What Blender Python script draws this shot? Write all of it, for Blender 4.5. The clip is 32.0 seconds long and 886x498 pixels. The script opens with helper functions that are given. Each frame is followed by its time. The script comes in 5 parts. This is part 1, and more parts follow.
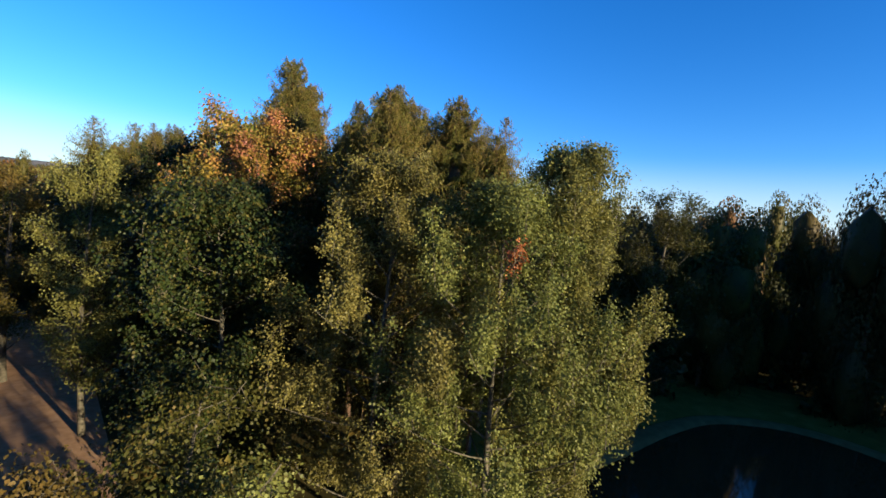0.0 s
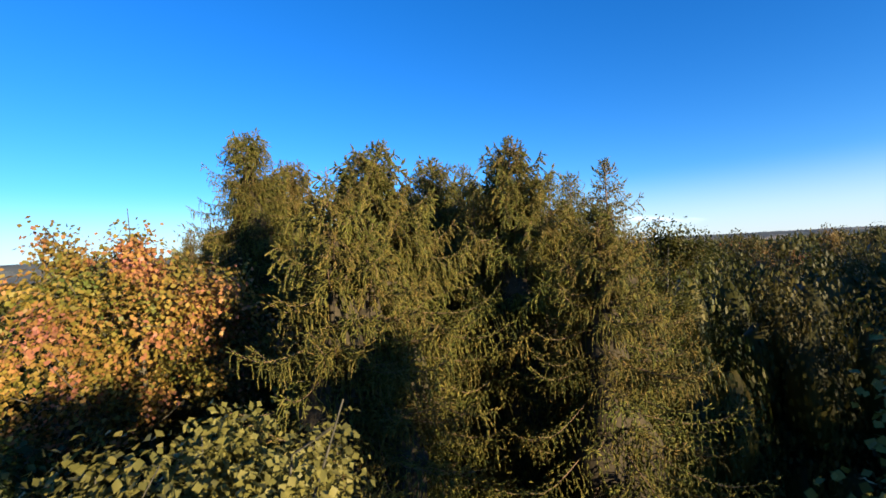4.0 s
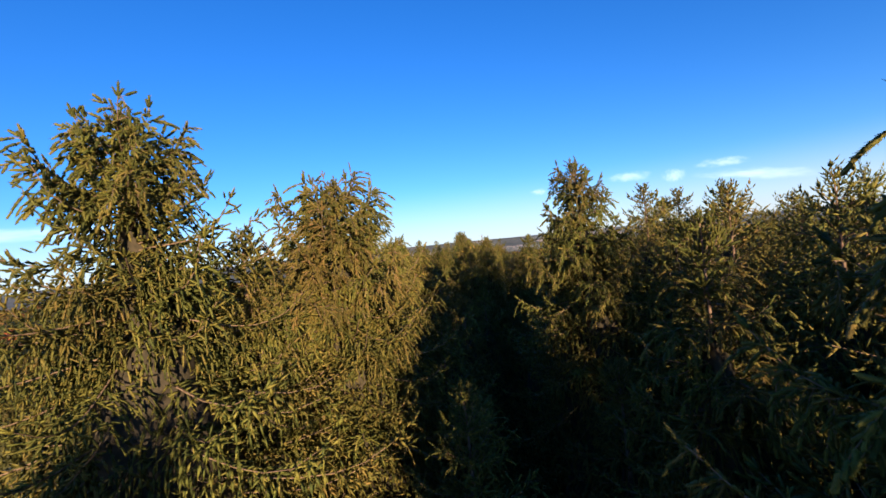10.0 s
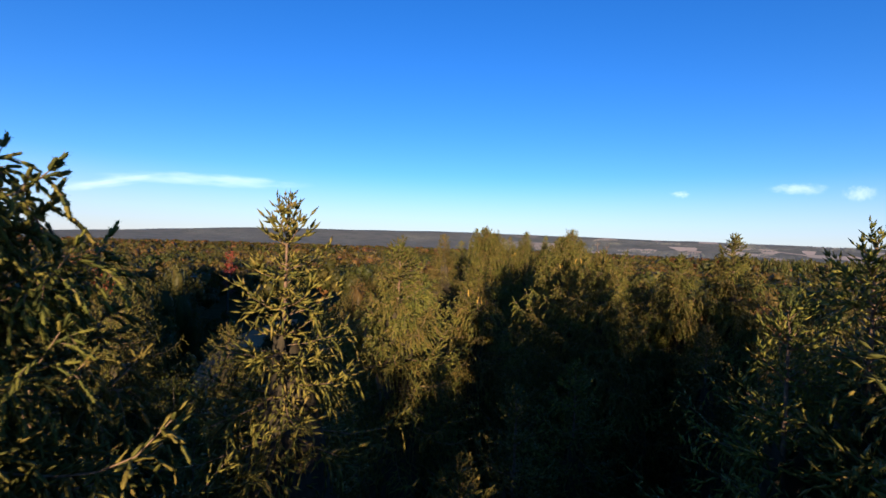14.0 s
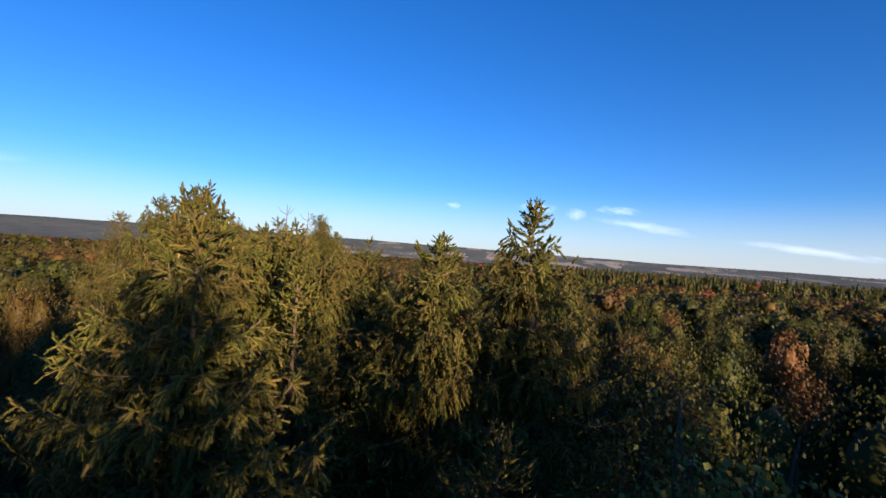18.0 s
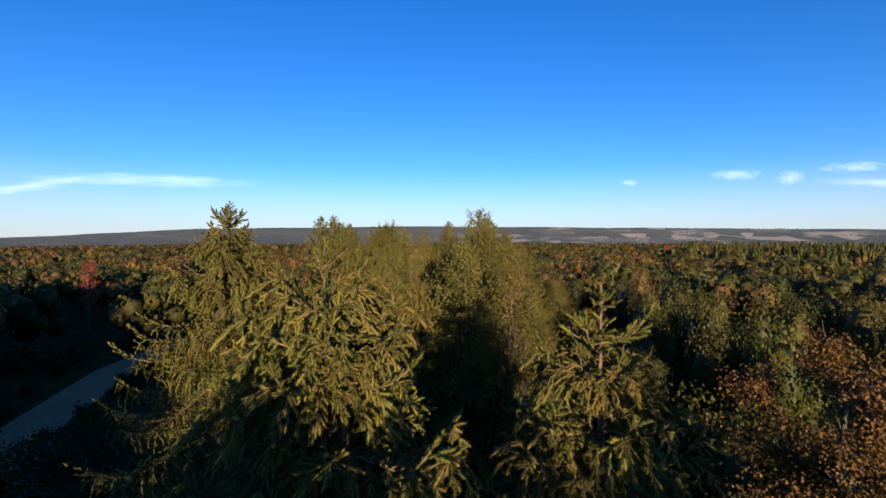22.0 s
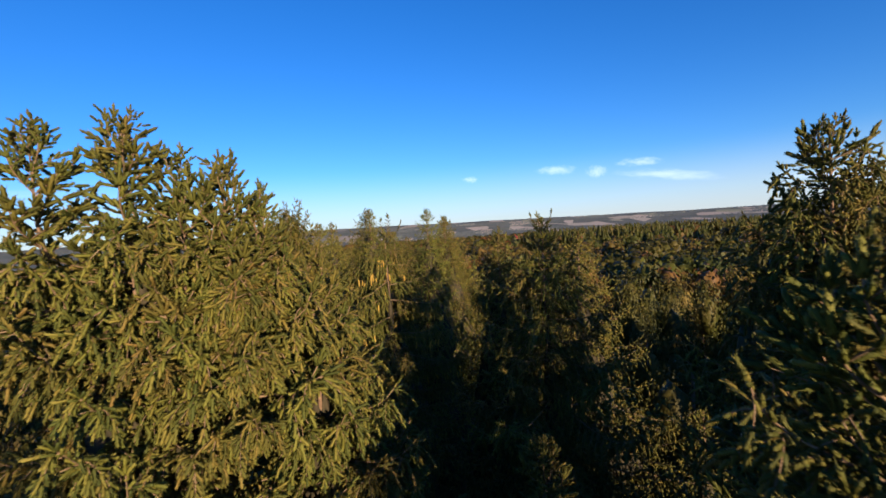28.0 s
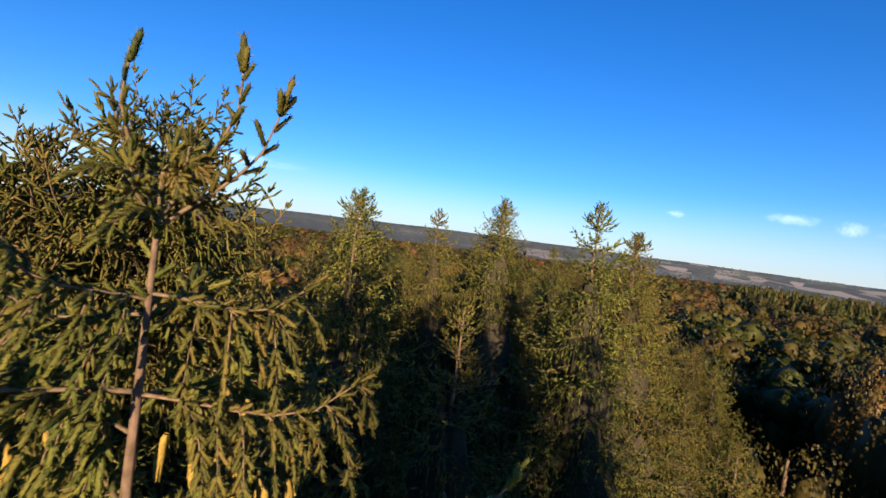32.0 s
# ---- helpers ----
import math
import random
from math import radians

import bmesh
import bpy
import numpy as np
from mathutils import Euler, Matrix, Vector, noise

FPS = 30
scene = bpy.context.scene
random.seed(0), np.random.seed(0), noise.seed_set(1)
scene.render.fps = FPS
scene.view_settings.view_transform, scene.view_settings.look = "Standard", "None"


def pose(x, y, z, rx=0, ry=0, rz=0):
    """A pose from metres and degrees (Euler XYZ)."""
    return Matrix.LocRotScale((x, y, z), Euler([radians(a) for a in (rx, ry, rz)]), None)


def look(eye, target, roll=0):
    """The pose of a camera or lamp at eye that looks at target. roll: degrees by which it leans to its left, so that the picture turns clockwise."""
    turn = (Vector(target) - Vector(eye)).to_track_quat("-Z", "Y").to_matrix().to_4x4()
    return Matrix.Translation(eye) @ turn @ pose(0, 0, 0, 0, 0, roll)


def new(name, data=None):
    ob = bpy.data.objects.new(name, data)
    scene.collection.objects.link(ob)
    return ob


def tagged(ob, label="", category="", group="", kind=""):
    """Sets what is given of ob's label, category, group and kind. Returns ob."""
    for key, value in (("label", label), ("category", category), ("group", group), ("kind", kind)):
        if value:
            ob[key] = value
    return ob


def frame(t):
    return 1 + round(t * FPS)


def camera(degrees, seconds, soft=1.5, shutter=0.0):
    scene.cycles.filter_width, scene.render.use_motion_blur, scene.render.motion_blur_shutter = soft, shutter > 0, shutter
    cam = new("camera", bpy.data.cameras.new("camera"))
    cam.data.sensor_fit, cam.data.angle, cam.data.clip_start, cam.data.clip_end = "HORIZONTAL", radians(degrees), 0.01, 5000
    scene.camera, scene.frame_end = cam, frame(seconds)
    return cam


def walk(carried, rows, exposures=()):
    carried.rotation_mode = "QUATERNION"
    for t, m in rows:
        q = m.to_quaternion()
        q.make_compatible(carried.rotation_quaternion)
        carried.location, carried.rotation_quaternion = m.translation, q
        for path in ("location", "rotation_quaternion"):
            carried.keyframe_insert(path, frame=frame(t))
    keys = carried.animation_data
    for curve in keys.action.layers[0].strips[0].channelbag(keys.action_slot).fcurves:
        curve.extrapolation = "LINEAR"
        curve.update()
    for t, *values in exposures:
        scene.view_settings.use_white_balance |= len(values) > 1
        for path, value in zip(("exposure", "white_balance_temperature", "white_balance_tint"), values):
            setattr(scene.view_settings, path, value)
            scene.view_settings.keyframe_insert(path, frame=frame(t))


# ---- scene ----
import itertools

# ---------------- camera ----------------
cam = camera(88.1, 32.0, soft=1.6, shutter=0.1)
PATH = [
    (0, 0.007, 0.000, 8.010, -24.77, -4.69, 5.12),
    (0.5, 0.889, 0.604, 8.328, -19.99, -4.67, 4.04),
    (1, 1.629, 1.444, 8.541, -17.99, -4.44, 3.77),
    (1.5, 2.265, 2.462, 8.739, -17.08, -4.14, 2.30),
    (2, 2.707, 3.568, 8.994, -16.81, -3.68, 0.68),
    (2.5, 3.174, 4.740, 9.358, -16.34, -0.87, -0.88),
    (3, 3.559, 5.839, 9.717, -15.38, 0.33, -1.22),
    (3.5, 3.878, 6.822, 10.007, -14.78, 0.48, -2.79),
    (5.5, 5.774, 10.938, 10.979, -2.88, 1.45, -0.05),
    (6, 6.189, 11.913, 11.286, 2.94, 1.49, 2.16),
    (6.5, 6.463, 12.866, 11.533, 8.99, 1.34, 4.70),
    (7, 6.587, 13.720, 11.681, 16.15, 1.24, 7.60),
    (7.5, 6.473, 14.588, 11.860, 20.00, 0.45, 6.25),
    (8, 6.264, 15.366, 12.020, 22.94, -0.08, 3.35),
    (8.5, 5.989, 16.115, 12.110, 23.16, 0.41, 2.00),
    (9, 5.727, 16.843, 12.229, 19.26, 1.49, -1.13),
    (9.5, 5.542, 17.549, 12.338, 15.29, 1.81, -5.09),
    (10, 5.467, 18.256, 12.426, 12.56, 0.60, -6.33),
    (10.5, 5.483, 18.983, 12.524, 11.18, -1.98, -3.78),
    (11, 5.515, 19.782, 12.620, 12.88, -1.94, -1.49),
    (11.5, 5.483, 20.588, 12.747, 15.95, -1.77, 0.26),
    (12, 5.406, 21.468, 12.892, 17.95, -2.04, 1.61),
    (12.5, 5.255, 22.315, 13.024, 20.47, -2.20, 2.12),
    (13, 5.086, 23.220, 13.051, 24.40, -1.65, 3.03),
    (13.5, 4.938, 24.006, 12.975, 27.37, -0.74, 2.10),
    (15.5, 4.173, 27.437, 12.852, 18.96, 0.15, -4.83),
    (16, 3.917, 28.310, 12.849, 8.27, 1.37, -8.53),
    (16.5, 3.886, 29.185, 12.833, -3.48, 2.06, -12.32),
    (17, 4.124, 30.081, 12.814, -9.87, 1.53, -11.14),
    (17.5, 4.533, 30.791, 12.716, -7.56, 1.51, -4.01),
    (18, 4.955, 31.381, 12.602, 1.03, 0.69, 3.71),
    (18.5, 5.198, 32.142, 12.684, 11.67, -0.14, 7.55),
    (19, 5.196, 32.923, 12.887, 18.29, -1.38, 7.66),
    (19.5, 4.979, 33.707, 13.022, 19.72, -2.47, 5.87),
    (20, 4.756, 34.424, 13.073, 19.43, -1.90, 1.84),
    (20.5, 4.279, 34.873, 13.124, 18.08, -1.39, -1.09),
    (21, 4.016, 35.670, 13.118, 18.35, -1.39, -0.35),
    (21.5, 3.779, 36.518, 13.095, 20.99, -1.68, 1.52),
    (22, 3.462, 37.417, 13.107, 22.08, -1.48, -0.12),
    (22.5, 3.142, 38.346, 13.159, 23.61, -1.25, -0.84),
    (23, 2.831, 39.276, 13.204, 25.85, -1.22, -0.14),
    (23.5, 2.604, 40.152, 13.234, 33.55, -2.01, 4.79),
    (24, 2.246, 41.010, 13.259, 41.02, -3.35, 9.28),
    (24.5, 1.678, 41.789, 13.353, 45.69, -4.79, 11.13),
    (26.5, -2.249, 44.826, 13.151, 25.80, 0.95, -5.02),
    (27, -2.885, 45.538, 13.038, 15.23, -0.56, -6.37),
    (27.5, -3.266, 46.375, 12.961, 8.85, -1.84, -4.31),
    (28, -3.445, 47.360, 13.002, 3.90, -2.09, -4.02),
    (28.5, -3.507, 48.428, 12.981, 3.97, -1.97, -2.03),
    (29, -3.553, 49.474, 12.879, 5.54, -1.84, 0.99),
    (29.5, -3.627, 50.521, 12.814, 4.09, -1.20, 0.46),
    (30, -3.701, 51.538, 12.820, 2.87, -0.56, -0.98),
    (30.5, -3.701, 52.468, 12.862, 3.83, -0.36, 0.13),
    (31, -3.718, 53.390, 12.889, 7.96, -0.03, 2.18),
    (31.5, -3.785, 54.286, 12.913, 17.67, -0.27, 5.04),
    (32, -3.944, 55.133, 12.962, 26.17, -1.11, 7.42),
]


def heading(yaw, pitch):
    a, b = radians(yaw), radians(pitch)
    return Vector((-math.sin(a) * math.cos(b), math.cos(a) * math.cos(b), math.sin(b)))


walk(cam, [(t, look((x, y, z), Vector((x, y, z)) + heading(yw, p), r)) for t, x, y, z, yw, p, r in PATH],
     exposures=[(0.0, 2.1, 5200, 14), (4.0, 2.12, 5220, 14), (9.0, 1.99, 5400, 22), (13.0, 1.83, 5420, 24), (17.0, 1.74, 5420, 23), (20.0, 1.7, 5310, 20.5), (26.0, 1.72, 5370, 20.5), (32.0, 1.78, 5360, 18.5)])

# ---------------- light ----------------
SUN_AZ, SUN_EL = 29.0, 7.5      # the light travels towards 29 degrees left of +y
world = bpy.data.worlds.new("sky")
scene.world = world
world.use_nodes = True
wn = world.node_tree
sky = wn.nodes.new("ShaderNodeTexSky")
sky.sky_type = "NISHITA"
sky.sun_disc = False
sky.sun_elevation = radians(SUN_EL)
sky.sun_rotation = radians(180 - SUN_AZ)
sky.air_density, sky.dust_density, sky.ozone_density = 0.9, 0.1, 3.2
sky.altitude = 300
wn.nodes["Background"].inputs[1].default_value = 0.0615
rich = wn.nodes.new("ShaderNodeHueSaturation")
rich.inputs["Saturation"].default_value = 1.17
rich.inputs["Hue"].default_value = 0.507
wn.links.new(sky.outputs[0], rich.inputs["Color"])
# pale air low over the land, all round the horizon
place = wn.nodes.new("ShaderNodeTexCoord")
split = wn.nodes.new("ShaderNodeSeparateXYZ")
low = wn.nodes.new("ShaderNodeMapRange")
low.interpolation_type = "SMOOTHSTEP"
low.inputs["From Min"].default_value, low.inputs["From Max"].default_value = 0.0, 0.15
low.inputs["To Min"].default_value, low.inputs["To Max"].default_value = 0.62, 0.0
pale = wn.nodes.new("ShaderNodeMix")
pale.data_type = "RGBA"
pale.inputs[7].default_value = (3.8, 3.75, 3.45, 1)
wn.links.new(place.outputs["Generated"], split.inputs[0])
wn.links.new(split.outputs[2], low.inputs[0])
wn.links.new(low.outputs[0], pale.inputs[0])
wn.links.new(rich.outputs[0], pale.inputs[6])
wn.links.new(pale.outputs[2], wn.nodes["Background"].inputs[0])
sun = new("sun", bpy.data.lights.new("sun", "SUN"))
sun.data.energy, sun.data.angle, sun.data.color = 3.5, radians(0.6), (1.0, 0.72, 0.36)
sun.matrix_world = look((0, 0, 60), Vector((0, 0, 60)) + heading(SUN_AZ, -SUN_EL))

# ---------------- materials ----------------
def material(name, rough=0.8, spec=0.3):
    m = bpy.data.materials.new(name)
    m.use_nodes = True
    b = m.node_tree.nodes["Principled BSDF"]
    b.inputs["Roughness"].default_value = rough
    b.inputs["Specular IOR Level"].default_value = spec
    return m, m.node_tree, b


def ramp(nt, source, stops):
    r = nt.nodes.new("ShaderNodeValToRGB")
    e = r.color_ramp.elements
    while len(e) < len(stops):
        e.new(0.5)
    for el, (pos, col) in zip(e, stops):
        el.position, el.color = pos, (*col, 1)
    nt.links.new(source, r.inputs[0])
    return r.outputs[0]


def noise_tex(nt, scale, detail=4, coord="Object"):
    tc = nt.nodes.new("ShaderNodeTexCoord")
    n = nt.nodes.new("ShaderNodeTexNoise")
    n.inputs["Scale"].default_value, n.inputs["Detail"].default_value = scale, detail
    nt.links.new(tc.outputs[coord], n.inputs["Vector"])
    return n.outputs["Fac"]


def blend(nt, fac, a, b, mode="MIX"):
    m = nt.nodes.new("ShaderNodeMix")
    m.data_type, m.blend_type = "RGBA", mode
    if isinstance(fac, float):
        m.inputs[0].default_value = fac
    else:
        nt.links.new(fac, m.inputs[0])
    for s, v in ((m.inputs[6], a), (m.inputs[7], b)):
        if isinstance(v, tuple):
            s.default_value = (*v, 1)
        else:
            nt.links.new(v, s)
    return m.outputs[2]


def bump(nt, b, height, strength, dist=0.02):
    n = nt.nodes.new("ShaderNodeBump")
    n.inputs["Strength"].default_value, n.inputs["Distance"].default_value = strength, dist
    nt.links.new(height, n.inputs["Height"])
    nt.links.new(n.outputs[0], b.inputs["Normal"])


def foliage(name, stops, rough=0.55, spec=0.35, thin=0.0, tint=0.35, relief=0.0, patch=0.0, patch_size=1.1):
    """Needles or leaves: each small piece takes its own hue, with a slow drift from bough to bough."""
    m, nt, b = material(name, rough, spec)
    geo = nt.nodes.new("ShaderNodeNewGeometry")
    pick = geo.outputs["Random Per Island"]
    if patch:       # whole sprays share a colour
        wide = nt.nodes.new("ShaderNodeMapRange")
        wide.inputs["From Min"].default_value, wide.inputs["From Max"].default_value = 0.33, 0.67
        nt.links.new(noise_tex(nt, patch_size, 3), wide.inputs[0])
        mixed = nt.nodes.new("ShaderNodeMix")
        mixed.inputs[0].default_value = patch
        nt.links.new(pick, mixed.inputs[2]), nt.links.new(wide.outputs[0], mixed.inputs[3])
        pick = mixed.outputs[0]
    col = ramp(nt, pick, [(at, (1.20 * shade[0], 1.20 * shade[1], 1.22 * shade[2])) for at, shade in stops])
    info = nt.nodes.new("ShaderNodeObjectInfo")
    hue = nt.nodes.new("ShaderNodeHueSaturation")
    vary = nt.nodes.new("ShaderNodeMapRange")
    vary.inputs["To Min"].default_value, vary.inputs["To Max"].default_value = 0.47, 0.515
    nt.links.new(info.outputs["Random"], vary.inputs[0])
    nt.links.new(vary.outputs[0], hue.inputs["Hue"])
    drift = nt.nodes.new("ShaderNodeMapRange")
    drift.inputs["From Min"].default_value, drift.inputs["From Max"].default_value = 0.3, 0.7
    drift.inputs["To Min"].default_value, drift.inputs["To Max"].default_value = 1 - tint, 1 + tint
    nt.links.new(noise_tex(nt, 0.9, 2), drift.inputs[0])
    nt.links.new(drift.outputs[0], hue.inputs["Value"])
    nt.links.new(col, hue.inputs["Color"])
    nt.links.new(hue.outputs[0], b.inputs["Base Color"])
    if relief:
        bump(nt, b, noise_tex(nt, 240, 2), relief, 0.004)
    if thin:
        t = nt.nodes.new("ShaderNodeBsdfTranslucent")
        nt.links.new(hue.outputs[0], t.inputs[0])
        mix = nt.nodes.new("ShaderNodeMixShader")
        mix.inputs[0].default_value = thin
        nt.links.new(b.outputs[0], mix.inputs[1])
        nt.links.new(t.outputs[0], mix.inputs[2])
        nt.links.new(mix.outputs[0], nt.nodes["Material Output"].inputs[0])
    return m


NEEDLE = foliage("spruce_needles", [(0.0, (0.0377, 0.0440, 0.0082)), (0.45, (0.0745, 0.0750, 0.0115)), (0.8, (0.1104, 0.0990, 0.0145)), (1.0, (0.1334, 0.1060, 0.0200))], 0.6, 0.15, relief=0.9)
NEEDLE_DRY = foliage("spruce_needles_dry", [(0.0, (0.0437, 0.0480, 0.0085)), (0.5, (0.0874, 0.0810, 0.0120)), (0.85, (0.1216, 0.1020, 0.0165)), (1.0, (0.1406, 0.1040, 0.0250))], 0.6, 0.15, relief=0.9)
ASPEN = foliage("aspen_leaves", [(0.0, (0.0760, 0.0830, 0.0176)), (0.5, (0.1210, 0.1260, 0.0264)), (0.85, (0.1600, 0.1600, 0.0344)), (1.0, (0.2000, 0.1840, 0.0480))], 0.5, 0.2, 0.3, patch=0.35, patch_size=1.6)
MAPLE = foliage("maple_leaves", [(0.0, (0.0492, 0.0656, 0.0098)), (0.3, (0.1230, 0.0984, 0.0148)), (0.55, (0.1886, 0.1066, 0.0180)), (0.8, (0.2314, 0.0860, 0.0420)), (1.0, (0.2824, 0.1002, 0.0760))], 0.5, 0.25, 0.18, patch=0.6)
RED = foliage("red_leaves", [(0.0, (0.120, 0.034, 0.0080)), (0.6, (0.220, 0.052, 0.0120)), (1.0, (0.250, 0.090, 0.0190))], 0.5, 0.4, 0.15)
OLIVE = foliage("olive_leaves", [(0.0, (0.0218, 0.0254, 0.0040)), (0.5, (0.0472, 0.0450, 0.0074)), (1.0, (0.0872, 0.0690, 0.0148))], 0.55, 0.2, 0.3, patch=0.72, patch_size=0.4)
# dark green leaves, with part of the shade they stand in painted in
SHADY = foliage("shaded_green_leaves", [(0.0, (0.0125, 0.0200, 0.0040)), (0.65, (0.0270, 0.0340, 0.0060)), (1.0, (0.0620, 0.0500, 0.0095))], 0.55, 0.2, 0.12)
OAK = foliage("dark_leaves", [(0.0, (0.0205, 0.0295, 0.0049)), (0.6, (0.0492, 0.0541, 0.0082)), (1.0, (0.0984, 0.0738, 0.0148))], 0.55, 0.2, 0.3, patch=0.72, patch_size=0.4)
GOLD = foliage("golden_leaves", [(0.0, (0.0403, 0.0370, 0.0067)), (0.5, (0.0807, 0.0605, 0.0107)), (1.0, (0.1278, 0.0807, 0.0202))], 0.55, 0.2, 0.3, patch=0.72, patch_size=0.4)


def bark(name, a, b_, scale):
    m, nt, b = material(name, 0.9, 0.15)
    n = noise_tex(nt, scale, 6)
    nt.links.new(ramp(nt, n, [(0.3, a), (0.7, b_)]), b.inputs["Base Color"])
    bump(nt, b, n, 0.5, 0.01)
    return m


BARK = bark("spruce_bark", (0.0902, 0.0574, 0.0344), (0.2132, 0.1394, 0.0902), 25)
TWIG = bark("pale_twig_bark", (0.115, 0.075, 0.042), (0.235, 0.160, 0.095), 40)
BIRCH_BARK = bark("grey_aspen_bark", (0.0410, 0.0394, 0.0246), (0.1148, 0.1025, 0.0738), 12)
CONE = bark("tan_cone_scales", (0.2460, 0.1476, 0.0246), (0.3772, 0.2542, 0.0451), 90)


# ---------------- mesh helpers ----------------
def build(name, verts, tris=None, quads=None, mats=(), slots=None, smooth=False):
    """A mesh from arrays: vertices, triangles and quads, with one material slot number for each face."""
    tris = np.zeros((0, 3), int) if tris is None else tris
    quads = np.zeros((0, 4), int) if quads is None else quads
    me = bpy.data.meshes.new(name)
    me.vertices.add(len(verts))
    me.vertices.foreach_set("co", np.asarray(verts, np.float32).ravel())
    idx = np.r_[tris.ravel(), quads.ravel()].astype(np.int32)
    me.loops.add(len(idx))
    me.loops.foreach_set("vertex_index", idx)
    nt, nq = len(tris), len(quads)
    me.polygons.add(nt + nq)
    me.polygons.foreach_set("loop_start", np.r_[np.arange(nt) * 3, nt * 3 + np.arange(nq) * 4].astype(np.int32))
    for m in mats:
        me.materials.append(m)
    if slots is not None:
        me.polygons.foreach_set("material_index", np.asarray(slots, np.int32))
    me.update(calc_edges=True)
    if smooth:
        me.polygons.foreach_set("use_smooth", np.ones(nt + nq, bool))
    return me


def tube(points, radii, sides=5):
    """Vertices and quads of a tapered tube along points."""
    pts = np.asarray(points, float)
    d = np.gradient(pts, axis=0)
    d /= np.linalg.norm(d, axis=1)[:, None] + 1e-9
    ref = np.where(np.abs(d[:, 2:3]) > 0.9, [[1.0, 0, 0]], [[0, 0, 1.0]])
    u = np.cross(d, ref)
    u /= np.linalg.norm(u, axis=1)[:, None] + 1e-9
    v = np.cross(d, u)
    a = np.arange(sides) * 2 * np.pi / sides
    ring = np.cos(a)[None, :, None] * u[:, None] + np.sin(a)[None, :, None] * v[:, None]
    verts = (pts[:, None] + ring * np.asarray(radii)[:, None, None]).reshape(-1, 3)
    k = np.arange(len(pts) - 1)[:, None] * sides
    s = np.arange(sides)[None]
    t = (s + 1) % sides
    quads = np.stack([k + s, k + t, k + sides + t, k + sides + s], -1).reshape(-1, 4)
    return verts, quads


class Pile:
    """Collects arrays of vertices and faces for one mesh."""

    def __init__(self):
        self.v, self.t, self.q, self.ts, self.qs, self.n = [], [], [], [], [], 0

    def add(self, v, t=None, q=None, slot=0):
        self.v.append(v)
        if t is not None:
            self.t.append(t + self.n), self.ts.append(np.full(len(t), slot))
        if q is not None:
            self.q.append(q + self.n), self.qs.append(np.full(len(q), slot))
        self.n += len(v)

    def arrays(self):
        cat = lambda l, w: np.concatenate(l) if l else np.zeros((0, w), int)
        return (np.concatenate(self.v), cat(self.t, 3), cat(self.q, 4), np.concatenate([*self.ts, *self.qs]) if self.ts or self.qs else np.zeros(0, int))

    def mesh(self, name, mats, smooth=False):
        v, t, q, s = self.arrays()
        return build(name, v, t, q, mats, s, smooth)


def stamp(tv, tt, origin, axis, length, radius, spin):
    """Copies of a template (its x along the axis, y and z across) at every origin."""
    axis = axis / (np.linalg.norm(axis, axis=1)[:, None] + 1e-9)
    ref = np.where(np.abs(axis[:, 2:3]) > 0.9, [[1.0, 0, 0]], [[0, 0, 1.0]])
    u = np.cross(ref, axis)
    u /= np.linalg.norm(u, axis=1)[:, None] + 1e-9
    w = np.cross(axis, u)
    c, s = np.cos(spin)[:, None], np.sin(spin)[:, None]
    u, w = c * u + s * w, c * w - s * u
    n, k = len(origin), len(tv)
    v = (origin[:, None] + tv[None, :, 0:1] * (axis * length[:, None])[:, None]
         + tv[None, :, 1:2] * (u * radius[:, None])[:, None] + tv[None, :, 2:3] * (w * radius[:, None])[:, None])
    t = tt[None] + (np.arange(n) * k)[:, None, None]
    return v.reshape(-1, 3), t.reshape(-1, tt.shape[1])


# ---------------- the open lane between the crowns ----------------
LANE = np.array([
    (0.01, 0.00, 8.01), (1.63, 1.44, 8.54), (2.71, 3.57, 8.99), (3.56, 5.84, 9.72), (3.88, 6.82, 10.01), (5.77, 10.94, 10.98), (6.46, 12.87, 11.53),
    (6.47, 14.59, 11.86), (5.99, 16.11, 12.11), (5.54, 17.55, 12.34), (5.48, 18.98, 12.52), (5.41, 21.47, 12.89), (4.94, 24.01, 12.98), (4.17, 27.44, 12.85),
    (4.12, 30.08, 12.81), (4.95, 31.38, 12.60), (5.20, 32.92, 12.89), (4.76, 34.42, 13.07), (4.02, 35.67, 13.12), (3.46, 37.42, 13.11), (2.83, 39.28, 13.20),
    (2.25, 41.01, 13.26), (1.68, 41.79, 13.35), (-2.25, 44.83, 13.15), (-3.27, 46.38, 12.96), (-3.51, 48.43, 12.98), (-3.70, 51.54, 12.82), (-3.94, 55.13, 12.96)], float)


def gap_to_lane(x, y):
    """Distance on the plan to the open lane, and the lane's height there."""
    a, b = LANE[:-1], LANE[1:]
    ab = b[:, :2] - a[:, :2]
    u = np.clip((((x, y) - a[:, :2]) * ab).sum(1) / (ab ** 2).sum(1), 0, 1)
    d = np.hypot(*(a[:, :2] + u[:, None] * ab - (x, y)).T)
    k = int(d.argmin())
    return float(d[k]), float(a[k, 2] + u[k] * (b[k, 2] - a[k, 2]))


